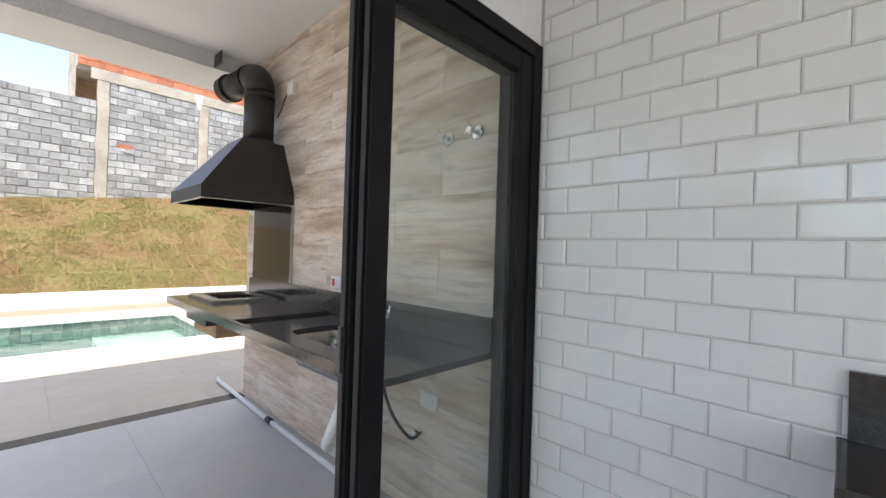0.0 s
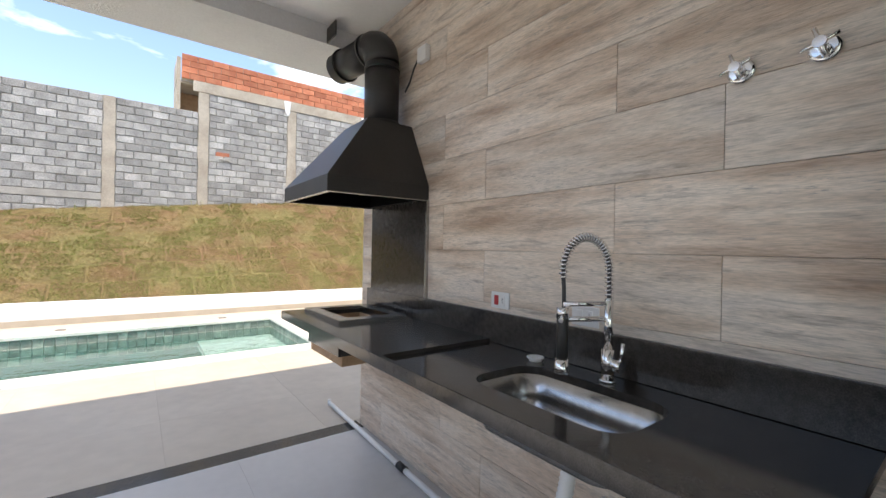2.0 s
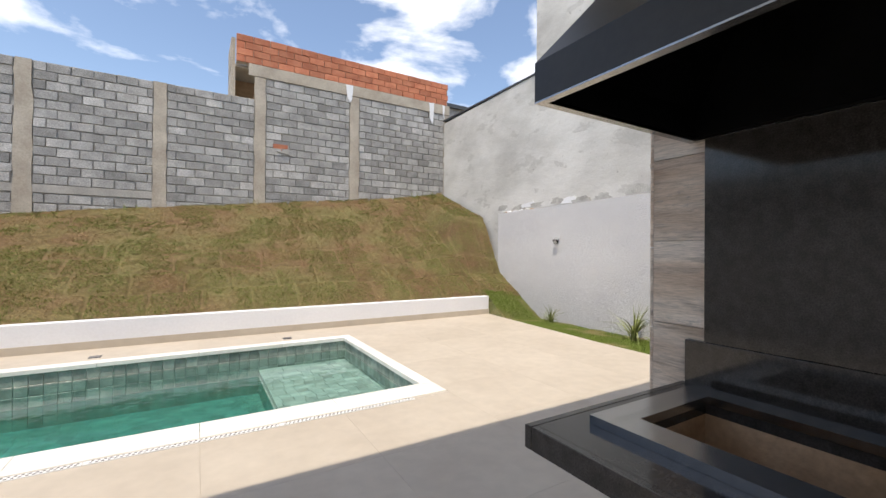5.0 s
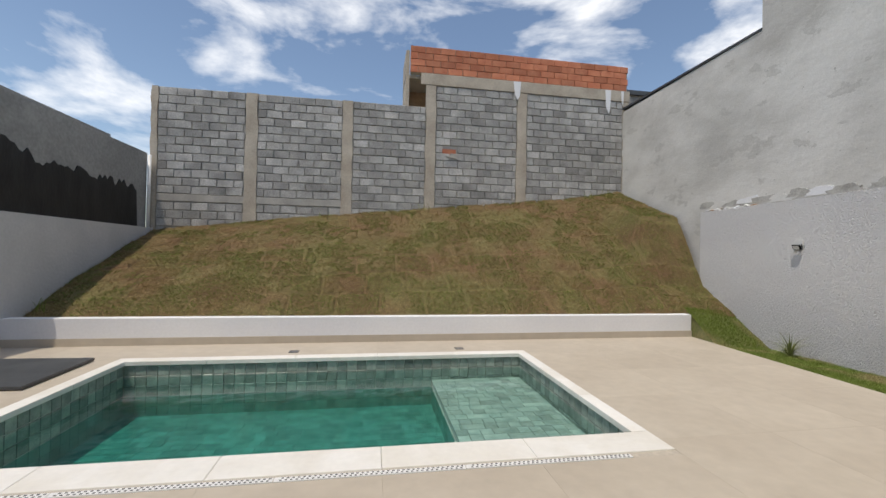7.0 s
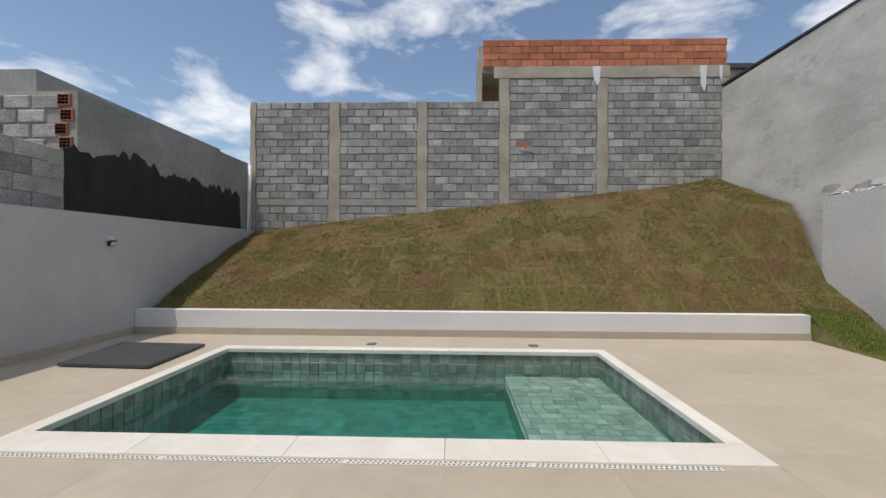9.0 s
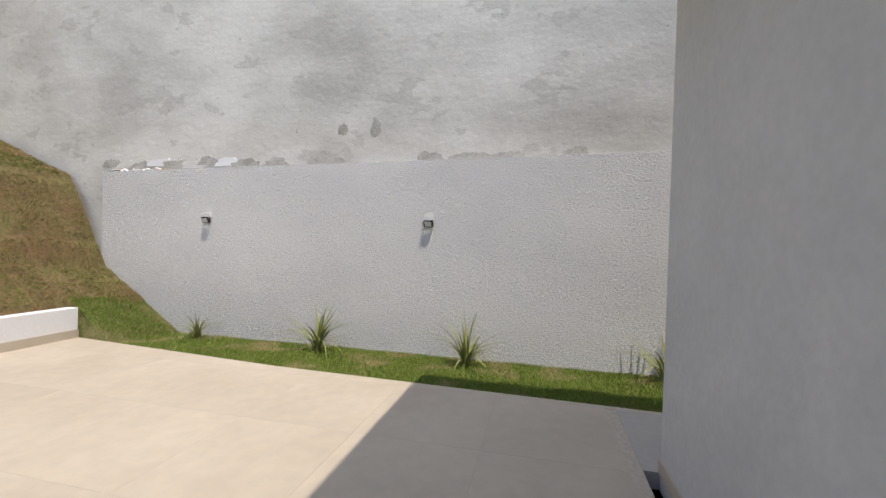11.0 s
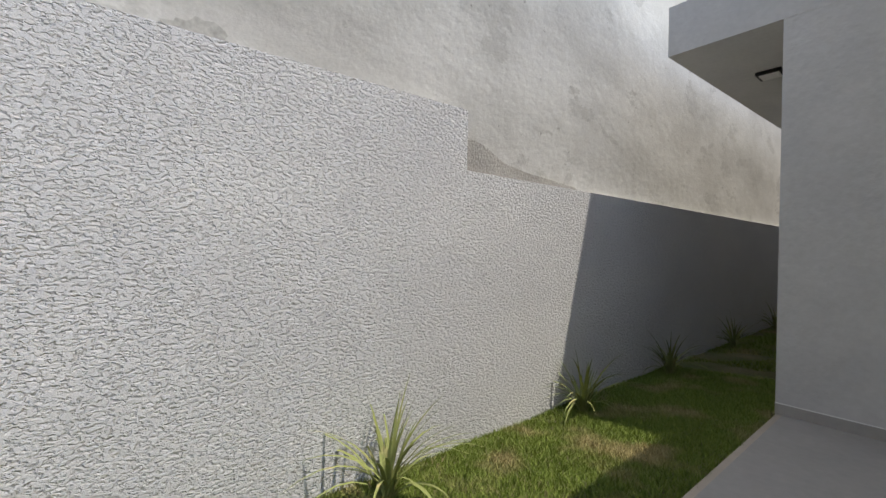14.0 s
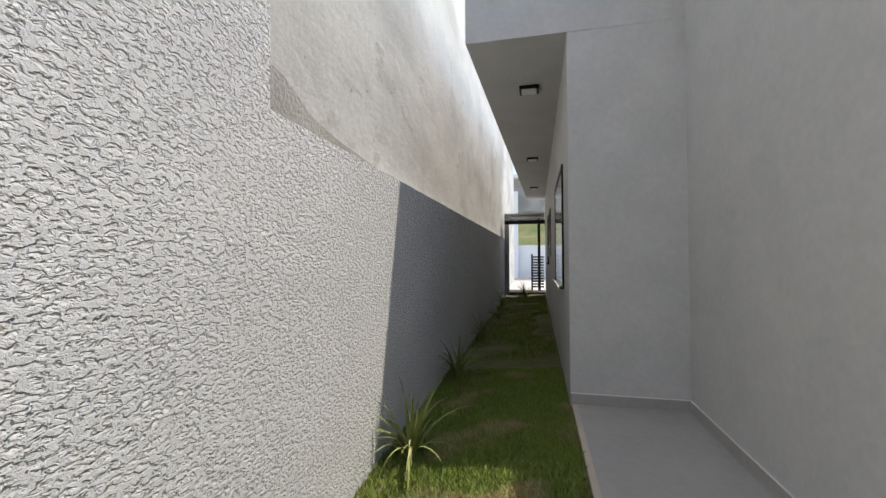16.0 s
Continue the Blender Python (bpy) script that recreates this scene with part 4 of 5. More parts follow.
bowl = part("bowl", bm, M["steel"], sink)
part("drain", tube_bm([(3.99, 3.30, 0.7225), (3.99, 3.30, 0.728)], 0.045, 20), M["chrome"], sink, "round chrome drain")
plug = thing("sink_plug", (4.20, 3.615, 0.886), "small white round plastic cap lying on the counter", "cap")
part("cap", tube_bm([(4.20, 3.615, 0.8862), (4.20, 3.615, 0.898)], [0.024, 0.027], 18), M["pvc"], plug)
part("rim", tube_bm([(4.20, 3.615, 0.8982), (4.20, 3.615, 0.903)], [0.034, 0.033], 18), M["pvc"], plug)

# spring faucet
FX, FY = 4.205, 3.31
faucet = thing("spring_faucet", (FX, FY, 0.886), "tall chrome spring faucet with pull-down spray", "faucet")
part("base", tube_bm([(FX, FY, 0.8863), (FX, FY, 0.895), (FX, FY, 0.8955)], [0.028, 0.028, 0.024], 20), M["chrome"], faucet)
part("body", tube_bm([(FX, FY, 0.895), (FX, FY, 0.995)], 0.0215, 20), M["chrome"], faucet)
lever = part("lever", tube_bm([(FX, FY - 0.02, 0.945), (FX, FY - 0.05, 0.945)], 0.021, 18), M["chrome"], faucet)
part("lever_pin", tube_bm([(FX, FY - 0.045, 0.955), (FX + 0.004, FY - 0.05, 1.02)], 0.006, 10), M["chrome"], lever)
part("riser", tube_bm([(FX, FY, 0.995), (FX, FY, 1.16)], 0.0145, 18), M["chrome"], faucet)
# spout reaches out over the bowl
OX, OY = 4.06, FY + 0.075
rad = math.hypot(FX - OX, FY - OY) / 2
arch = []
for i in range(41):
    a = math.pi * i / 40
    k = (1 - math.cos(a)) / 2
    arch.append((FX + (OX - FX) * k, FY + (OY - FY) * k, 1.25 + math.sin(a) * 0.115))
spine = [(FX, FY, 1.16 + 0.01 * i) for i in range(9)] + arch + [(OX, OY, 1.25 - 0.01 * i) for i in range(1, 3)]
part("hose", tube_bm(spine + [(OX + 0.004, OY, 1.20), (OX + 0.006, OY, 1.14), (OX + 0.003, OY, 1.10)], 0.007, 10), M["dark_plastic"], faucet, "thin grey hose")
coil = bmesh.new()
pts = []
dense = []
for a, b in zip(spine, spine[1:]):
    a, b = Vector(a), Vector(b)
    for i in range(6):
        dense.append(a.lerp(b, i / 6))
for i, p in enumerate(dense):
    d = (dense[min(i + 1, len(dense) - 1)] - dense[max(i - 1, 0)]).normalized()
    u = d.cross(Vector((OY - FY, FX - OX, 0))).normalized()
    v = d.cross(u)
    ang = i * 2 * math.pi / 8.6
    pts.append(p + (u * math.cos(ang) + v * math.sin(ang)) * 0.0135)
tube_into(coil, pts, 0.0032, 6)
part("spring", coil, M["chrome"], faucet, "chrome coil spring")
spray = part("spray_head", tube_bm([(OX, OY, 1.115), (OX, OY, 1.10), (OX, OY, 0.975), (OX, OY, 0.965)], [0.012, 0.019, 0.019, 0.016], 18), M["black_steel"], faucet, "black and chrome spray head")
part("nozzle", tube_bm([(OX, OY, 0.9655), (OX, OY, 0.925), (OX, OY, 0.92)], [0.021, 0.026, 0.023], 18), M["chrome"], spray)
part("collar", tube_bm([(OX, OY, 1.10), (OX, OY, 1.135)], 0.0195, 18), M["chrome"], spray)
part("support_arm", tube_bm([(FX, FY, 1.145), (OX, OY, 1.145)], 0.0085, 12), M["chrome"], faucet)
part("support_arm", tube_bm([(FX, FY, 1.095), (OX, OY, 1.095)], 0.0085, 12), M["chrome"], faucet)
part("hose_clip", tube_bm([(OX - 0.025, OY - 0.012, 1.095), (OX + 0.0, OY + 0.0, 1.095)], 0.008, 10), M["chrome"], faucet)

# sockets on the planks
def socket(y, z, name, label, red):
    s = thing(name, (WALL_X, y, z), label, "socket", "wall sockets")
    part("plate", box_bm(WALL_X - 0.009, WALL_X - 0.0005, y - 0.058, y + 0.058, z - 0.038, z + 0.038, bevel=0.004), M["pvc"], s)
    part("module", box_bm(WALL_X - 0.012, WALL_X - 0.0085, y + 0.008, y + 0.034, z - 0.022, z + 0.022, bevel=0.001), M["red_plastic"] if red else M["pvc"], s, "red socket insert" if red else "white socket insert")
    m = part("module", box_bm(WALL_X - 0.012, WALL_X - 0.0085, y - 0.034, y - 0.008, z - 0.022, z + 0.022, bevel=0.001), M["pvc"], s)
    # dark discs on the module paint the shade in its pin openings
    for dz in (-0.008, 0.0, 0.008):
        part("pin_shade", tube_bm([(WALL_X - 0.0122, y - 0.021 + (0.004 if dz == 0 else 0), z + dz), (WALL_X - 0.0128, y - 0.021 + (0.004 if dz == 0 else 0), z + dz)], 0.0025, 8), M["dark_plastic"], m)
socket(3.91, 1.085, "wall_socket", "white double socket with one red insert", True)
socket(3.46, 1.075, "wall_socket", "white double socket behind the faucet", False)
socket(3.05, 0.58, "wall_socket", "white socket under the counter", False)
hook = thing("junction_box", (WALL_X, 4.58, 2.47), "small white junction box with a cable to the flue", "box")
part("box", box_bm(WALL_X - 0.035, WALL_X - 0.0005, 4.53, 4.62, 2.42, 2.51, bevel=0.004), M["pvc"], hook)
part("cable", tube_bm([(WALL_X - 0.03, 4.62, 2.44), (WALL_X - 0.035, 4.65, 2.40), (WALL_X - 0.05, 4.67, 2.32), (WALL_X - 0.07, 4.69, 2.26)], 0.005, 8), M["rubber"], hook)

# two shower-style taps on the wall
def tap(y, z):
    t = thing("wall_tap", (WALL_X, y, z), "chrome cross-handle stop valve on the plank wall", "tap", "wall taps")
    part("flange", tube_bm([(WALL_X - 0.0005, y, z), (WALL_X - 0.008, y, z), (WALL_X - 0.012, y, z)], [0.034, 0.034, 0.026], 22), M["chrome"], t)
    part("stem", tube_bm([(WALL_X - 0.012, y, z), (WALL_X - 0.05, y, z)], 0.012, 14), M["chrome"], t)
    h = part("handle", tube_bm([(WALL_X - 0.045, y, z), (WALL_X - 0.062, y, z)], 0.014, 14), M["chrome"], t)
    part("cross_bar", tube_bm([(WALL_X - 0.054, y - 0.036, z + 0.012), (WALL_X - 0.054, y + 0.036, z - 0.012)], 0.0055, 10), M["chrome"], h)
    part("cross_bar", tube_bm([(WALL_X - 0.054, y - 0.012, z - 0.036), (WALL_X - 0.054, y + 0.012, z + 0.036)], 0.0055, 10), M["chrome"], h)
tap(2.975, 1.83)
tap(2.80, 1.83)

# ---- extractor hood and flue ----
HX0, HY0, HY1, HZ = 3.69, 4.515, 5.245, 1.597
TX0, TY0, TY1, TZ = 4.00, 4.715, 5.045, 2.07
hood = thing("barbecue_hood", (4.0, 4.85, HZ), "black sheet-steel pyramid hood over the grill", "hood")
bm = bmesh.new()
W = WALL_X - 0.002
def quad(bm, *pts):
    bm.faces.new([bm.verts.new(p) for p in pts])
low_r = [(HX0, HY0, HZ), (HX0, HY1, HZ), (W, HY1, HZ), (W, HY0, HZ)]
mid_r = [(x, y, HZ + 0.083) for x, y, _ in low_r]
top_r = [(TX0, TY0, TZ), (TX0, TY1, TZ), (W, TY1, TZ), (W, TY0, TZ)]
rings = [[bm.verts.new(p) for p in ring] for ring in (low_r, mid_r, top_r)]
for a, b in zip(rings, rings[1:]):
    for i in range(4):
        bm.faces.new((a[i], a[(i + 1) % 4], b[(i + 1) % 4], b[i]))
bm.faces.new(rings[-1])
part("canopy", bm, M["black_steel"], hood)
# inner shell in one even near-black with hardly any gloss
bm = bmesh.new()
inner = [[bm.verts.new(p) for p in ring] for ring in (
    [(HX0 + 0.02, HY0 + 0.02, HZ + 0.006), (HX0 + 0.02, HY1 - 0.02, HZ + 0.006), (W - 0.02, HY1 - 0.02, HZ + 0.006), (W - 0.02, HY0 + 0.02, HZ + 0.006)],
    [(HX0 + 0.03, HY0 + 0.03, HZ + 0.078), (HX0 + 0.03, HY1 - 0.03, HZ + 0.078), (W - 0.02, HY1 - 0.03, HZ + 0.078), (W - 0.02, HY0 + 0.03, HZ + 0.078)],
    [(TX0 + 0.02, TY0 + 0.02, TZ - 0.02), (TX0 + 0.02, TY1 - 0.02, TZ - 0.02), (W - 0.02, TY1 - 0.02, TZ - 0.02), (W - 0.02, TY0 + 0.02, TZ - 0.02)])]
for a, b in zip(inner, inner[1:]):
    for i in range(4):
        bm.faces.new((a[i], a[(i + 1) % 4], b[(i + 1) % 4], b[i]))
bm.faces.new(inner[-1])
part("inside", bm, M["near_black"], hood, "near-black inside of the hood")
lip = bmesh.new()
for x0, x1, y0, y1 in ((HX0, HX0 + 0.02, HY0, HY1), (W - 0.02, W, HY0, HY1), (HX0 + 0.02, W - 0.02, HY0, HY0 + 0.02), (HX0 + 0.02, W - 0.02, HY1 - 0.02, HY1)):
    box_into(lip, x0, x1, y0, y1, HZ - 0.004, HZ - 0.0005)
part("lip", lip, M["steel"], hood, "folded bare metal lip")
FLX, FLY, FR = 4.165, 4.865, 0.108
flue = part("flue_pipe", tube_bm([(FLX, FLY, TZ), (FLX, FLY, 2.46)], FR, 32), M["black_steel"], hood, "round black flue pipe")
part("joint_ring", tube_bm([(FLX, FLY, TZ + 0.001), (FLX, FLY, TZ + 0.03)], FR + 0.008, 32), M["black_steel"], flue)
part("joint_ring", tube_bm([(FLX, FLY, 2.42), (FLX, FLY, 2.435)], FR + 0.004, 32), M["black_steel"], flue)
end = Vector((4.08, 5.36, 2.585))
e0, e1 = Vector((FLX, FLY, 2.46)), Vector((4.15, 4.985, 2.60))
arc = []
for i in range(7):
    t = i / 6
    c = Vector((FLX - 0.003, FLY + 0.01, 2.60))
    arc.append(e0 * (1 - t) ** 2 + c * 2 * t * (1 - t) + e1 * t * t)
elbow = part("flue_elbow", tube_bm(arc, FR, 32), M["black_steel"], hood)
part("flue_outlet", tube_bm([e1, end], FR * 0.93, 32), M["black_steel"], hood)
dirv = (end - e1).normalized()
part("joint_ring", tube_bm([e1 + dirv * 0.02, e1 + dirv * 0.035], FR + 0.004, 32), M["black_steel"], elbow)
out_ring = bpy.data.objects["flue_outlet"]
part("joint_ring", tube_bm([end - dirv * 0.09, end - dirv * 0.08], FR + 0.004, 32), M["black_steel"], out_ring)
# the pipe is closed; this black disc paints the shade of its mouth
part("mouth_shade_disc", tube_bm([end + dirv * 0.0005, end + dirv * 0.001], FR - 0.006, 32), M["near_black"], out_ring)
part("bracket", box_bm(3.985, 3.995, 5.20, 5.356, 2.74, 2.84), M["black_steel"], hood, "black hanging bracket")

# ---- pipes under the counter and on the floor ----
hosep = thing("waste_hose", (3.99, 3.30, 0.7), "ribbed white waste hose under the sink", "hose")
pts = [(3.99, 3.30, 0.72), (3.99, 3.30, 0.66), (3.97, 3.31, 0.55), (3.95, 3.36, 0.42), (3.98, 3.42, 0.33), (4.10, 3.42, 0.32), (4.22, 3.38, 0.40), (4.30, 3.36, 0.42)]
def smooth_path(p, n=8):
    p = [Vector(q) for q in p]
    out = []
    for i in range(len(p) - 1):
        a, b, c, d = p[max(i - 1, 0)], p[i], p[i + 1], p[min(i + 2, len(p) - 1)]
        for k in range(n):
            t = k / n
            out.append(0.5 * ((2 * b) + (c - a) * t + (2 * a - 5 * b + 4 * c - d) * t * t + (3 * b - a - 3 * c + d) * t ** 3))
    return out + [p[-1]]
sp = smooth_path(pts, 14)
part("ribbed_tube", tube_bm(sp, [0.021 if i % 2 else 0.025 for i in range(len(sp))], 14), M["pvc"], hosep)
supply = thing("supply_hose", (4.28, 3.1, 0.6), "braided flexible supply hose with black sleeve", "hose")
part("flexible_tube", tube_bm(smooth_path([(4.2, 3.31, 0.86), (4.16, 3.25, 0.70), (4.12, 3.12, 0.56), (4.18, 3.05, 0.44), (4.30, 3.10, 0.42)], 8), 0.008, 10), M["rubber"], supply)
part("valve", tube_bm([(4.30, 3.10, 0.42), (4.25, 3.10, 0.42)], 0.016, 12), M["chrome"], supply)
pipe = thing("floor_pipe", (4.2, 4.6, 0.03), "thin white drain pipe lying along the wall", "pipe")
part("tube", tube_bm([(4.245, 5.83, 0.022), (4.215, 4.62, 0.022)], 0.0165, 14), M["pvc"], pipe)
part("tube", tube_bm([(4.215, 4.62, 0.022), (4.19, 2.75, 0.022)], 0.0165, 14), M["pvc"], pipe)
part("coupling", tube_bm([(4.2158, 4.66, 0.023), (4.2142, 4.58, 0.023)], 0.022, 14), M["rubber"], pipe, "black rubber coupling")
part("stub", tube_bm([(4.247, 5.842, 0.0005), (4.246, 5.835, 0.022), (4.246, 5.836, 0.05)], 0.012, 12), M["pvc"], pipe)

# ---- sliding door at the facade ----
door = thing("sliding_door", (3.9, DOOR_Y, 0), "black aluminium sliding glass door standing open", "door")
DT = 2.11
def frame_rect(parent, x0, x1, y0, y1, z0, z1, w, nm="stile"):
    part(nm, box_bm(x0, x0 + w, y0, y1, z0, z1, bevel=0.003), M["black_alu"], parent)
    part(nm, box_bm(x1 - w, x1, y0, y1, z0, z1, bevel=0.003), M["black_alu"], parent)
    part("rail", box_bm(x0 + w, x1 - w, y0 + 0.002, y1 - 0.002, z1 - w, z1, bevel=0.003), M["black_alu"], parent)
    part("rail", box_bm(x0 + w, x1 - w, y0 + 0.002, y1 - 0.002, z0, z0 + w, bevel=0.003), M["black_alu"], parent)
    g = part("pane", box_bm(x0 + w - 0.005, x1 - w + 0.005, (y0 + y1) / 2 - 0.003, (y0 + y1) / 2 + 0.003, z0 + w - 0.005, z1 - w + 0.005), M["glass"], parent, "clear glass pane")
    g.visible_shadow = False
frame_rect(door, 3.50, 4.25, 2.545, 2.585, 0.03, 2.05, 0.075)
frame_rect(door, 3.515, 4.25, 2.498, 2.538, 0.03, 2.05, 0.070)
part("jamb", box_bm(4.255, 4.327, 2.49, 2.655, 0.0, DT, bevel=0.003), M["black_alu"], door)
part("head", box_bm(LEFT_X + 0.1, 4.255, 2.49, 2.655, 2.055, DT, bevel=0.003), M["black_alu"], door)
part("jamb", box_bm(LEFT_X, LEFT_X + 0.1, 2.49, 2.655, 0.0, DT, bevel=0.003), M["black_alu"], door)
part("track", box_bm(LEFT_X + 0.1, 4.255, 2.50, 2.65, 0.0005, 0.025), M["black_alu"], door)
for gx in (3.497, 3.512):
    part("groove_strip", box_bm(gx - 0.004, gx - 0.0005, 2.555 if gx < 3.50 else 2.508, 2.575 if gx < 3.50 else 2.528, 0.05, 2.03), M["rubber"], door, "rubber seal strip")
part("latch", box_bm(3.485, 3.4925, 2.558, 2.572, 0.98, 1.10, bevel=0.002), M["dark_plastic"], door, "dark metal latch")

# metro tiles in the kitchen, each a piece
kit = bpy.data.objects["wall_kitchen"]
TW, TH, T_EDGE = 0.184, 0.0947, 2.487
metro_cache = {}
tilt = random.Random(21)
for r in range(0, 29):
    z = 0.035 + TH * (r + 0.5)
    y1 = 2.459 + (TW / 2 if r % 2 else TW)
    for i in range(10):
        a, b = y1 - TW, min(y1, T_EDGE)
        y1 -= TW
        key = round(b - a, 3)
        if key < 0.02:
            continue
        if key not in metro_cache:
            metro_cache[key] = chip(0.008, key - 0.0025, TH - 0.0025, M["subway"], "metro_tile", 0.006)
        piece("metro_tile", metro_cache[key], kit, Matrix.Translation((WALL_X + 0.004, (a + b) / 2, z)) @ pose(0, 0, 0, 0, tilt.uniform(-0.5, 0.5), tilt.uniform(-0.4, 0.4)) @ FACE_NEG_X)
kc = thing("kitchen_counter", (4.0, 1.0, 0.9), "black granite kitchen counter against the tiled wall", "counter")
part("worktop", box_bm(3.98, WALL_X - 0.002, -0.6, 1.64, 0.86, 0.885, bevel=0.003), M["granite"], kc)
part("splashback", box_bm(WALL_X - 0.022, WALL_X - 0.001, -0.6, 1.62, 0.886, 1.05), M["granite"], kc)
part("carcass", box_bm(4.02, WALL_X - 0.002, -0.58, 1.60, 0.0, 0.859), M["granite"], kc)

# ---- neighbours on the left ----
nb = thing("neighbour_house", (-4, 12, 0), "unfinished neighbour house with grey render and bitumen coat", "house")
part("side_wall", box_bm(-1.90, -1.735, 10.55, 14.95, 0.0, 3.30), M["cement_dark"], nb, "grey rendered side wall")
fw = part("front_wall", box_bm(-7.0, -1.902, 10.57, 10.72, 0.0, 3.30), M["mortar"], nb, "rough mortared block wall")
part("upper_box", box_bm(-7.5, -3.6, 11.8, 17.0, 3.0, 4.15), M["cement_dark"], nb, "grey rendered roof box")
part("roof_slab", box_bm(-7.0, -1.91, 10.73, 14.95, 3.05, 3.2), M["cement_dark"], nb)
rng = random.Random(11)
top = []
y = 10.36
while y < 14.62:
    top.append((y, 2.50 + rng.uniform(-0.06, 0.10) + (0.12 if 11.0 < y < 12.0 else 0)))
    y += 0.07
part("bitumen_coat", prism([(10.36, 1.73)] + top + [(14.62, 1.73)], "x", -1.734, -1.722), M["tar"], nb, "black bitumen coat with drips")
rough_me = [chip(0.02, 0.385, 0.175, M["block"], "block", 0.012), chip(0.03, 0.36, 0.17, M["block"], "block", 0.016)]
for r in range(5):
    for i in range(12):
        x = -2.15 - 0.40 * i - (0.2 if r % 2 else 0)
        m = Matrix.Translation((x, 10.558, 2.40 + 0.19 * r)) @ pose(0, 0, 0, rng.uniform(-1, 1), 0, rng.uniform(-1.5, 1.5)) @ FACE_NEG_Y
        piece("block", rough_me[(r + i) % 2], fw, m)
hb = chip(0.05, 0.17, 0.15, M["brick"], "hollow_brick", 0.008)
for k, (x, z) in enumerate(((-1.90, 3.18), (-1.86, 2.98), (-1.93, 2.80), (-1.87, 2.62))):
    piece("hollow_brick", hb, fw, Matrix.Translation((x, 10.545, z)) @ FACE_NEG_Y)
    # no cavities are cut: black plates on the face paint their shade
    bm = bmesh.new()
    for a in range(3):
        for b in range(3):
            box_into(bm, x - 0.068 + a * 0.048, x - 0.028 + a * 0.048, 10.515, 10.5195, z - 0.06 + b * 0.042, z - 0.026 + b * 0.042)
    tagged(part("brick_hole", bm, M["near_black"], fw, "black plates painting the shade in brick cavities"), kind="stuff")
solid("wall_left_upper", box_bm(-1.90, -1.725, 2.0, 10.36, -0.1, 2.47), M["mortar"], "grey concrete block wall above the white wall", "wall", "structure")
lu = bpy.data.objects["wall_left_upper"]
big = chip(0.016, 0.392, 0.188, M["block"], "block", 0.006)
for r in range(4):
    for i in range(13):
        y = 10.16 - 0.40 * i - (0.2 if r % 2 else 0)
        piece("block", big, lu, Matrix.Translation((-1.718, y, 1.80 + 0.196 * r)))
part("column", box_bm(-1.723, -1.705, 7.0, 7.4, 1.72, 2.49), M["cement_dark"], lu, "cement-smeared column")
spout = thing("downpipe", (-1.66, 14.88, 1.7), "slim white downpipe in the corner", "pipe")
part("tube", tube_bm([(-1.665, 14.90, 1.72), (-1.665, 14.90, 3.25)], 0.035, 14), M["pvc"], spout)
part("clip", tube_bm([(-1.665, 14.90, 2.6), (-1.665, 14.90, 2.63)], 0.041, 14), M["pvc"], spout)
rebar = thing("rebar_bundle", (-2.1, 9.1, 2.47), "rusty reinforcing bars sticking up from the wall", "rebar")
for dx, dy, h in ((0, 0, 0.5), (0.14, 0.05, 0.62), (0.02, 0.18, 0.55)):
    part("bar", tube_bm([(-1.84 + dx * 0.5, 9.0 + dy, 2.40), (-1.85 + dx * 0.5, 9.01 + dy, 2.47 + h)], 0.007, 8), M["rubber"], rebar)
for h in (2.6, 2.8):
    part("tie", tube_bm([(-1.84, 9.0, h), (-1.77, 9.06, h), (-1.83, 9.18, h), (-1.84, 9.0, h)], 0.004, 6), M["rubber"], rebar)

# ---- back wall: blocks, columns, beams, clay blocks ----
BW, BH = 0.347, 0.1765
rng = random.Random(2)
block_me = [chip(0.03, BW - g, BH - h, M["block"], "block", b) for g, h, b in ((0.016, 0.014, 0.006), (0.022, 0.018, 0.010), (0.013, 0.020, 0.007))]
half_me2 = chip(0.03, BW / 2 - 0.016, BH - 0.014, M["block"], "block", 0.007)
cols_l = [(-1.64, 0.13), (0.31, 0.25), (2.38, 0.23), (4.30, 0.24)]
cols_r = [(4.30, 0.24), (6.56, 0.25), (9.36, 0.16)]
def fill(parent, cols, z_top, z_low_beam):
    for (ca, wa), (cb, wb) in zip(cols, cols[1:]):
        xa, xb = ca + wa / 2, cb - wb / 2
        r = 0
        while True:
            z = z_top - BH * (r + 0.5)
            if z < 1.55 + (xa - LEFT_X) * 0.112:
                break
            if z_low_beam is None or not (z_low_beam[0] - 0.06 < z < z_low_beam[1] + 0.06 and xa < 2.2):
                x = xa - (BW * 0.5 if (r + int(xa * 3)) % 2 else 0.0) + rng.uniform(-0.02, 0.02)
                while x < xb - 0.05:
                    a, b = max(x, xa + 0.004), min(x + BW, xb - 0.004)
                    if b - a > 0.9 * BW:
                        me = block_me[rng.randrange(3)]
                    elif b - a > 0.08:
                        me = None
                    else:
                        x += BW
                        continue
                    m = Matrix.Translation(((a + b) / 2, BACK_Y + 0.006 + rng.uniform(-0.004, 0.006), z + rng.uniform(-0.006, 0.006))) @ pose(0, 0, 0, 0, rng.uniform(-0.8, 0.8), rng.uniform(-1.2, 1.2)) @ FACE_NEG_Y
                    if me is None:
                        me = half_me2
                        m = m @ Matrix.Diagonal((1, (b - a - 0.014) / (BW / 2 - 0.016), 1, 1))
                    hole_here = 4.55 < (a + b) / 2 < 4.95 and 3.62 < z < 3.80
                    if not hole_here:
                        piece("block", me, parent, m)
                    x += BW
            r += 1
bl, br = bpy.data.objects["wall_back_left"], bpy.data.objects["wall_back_right"]
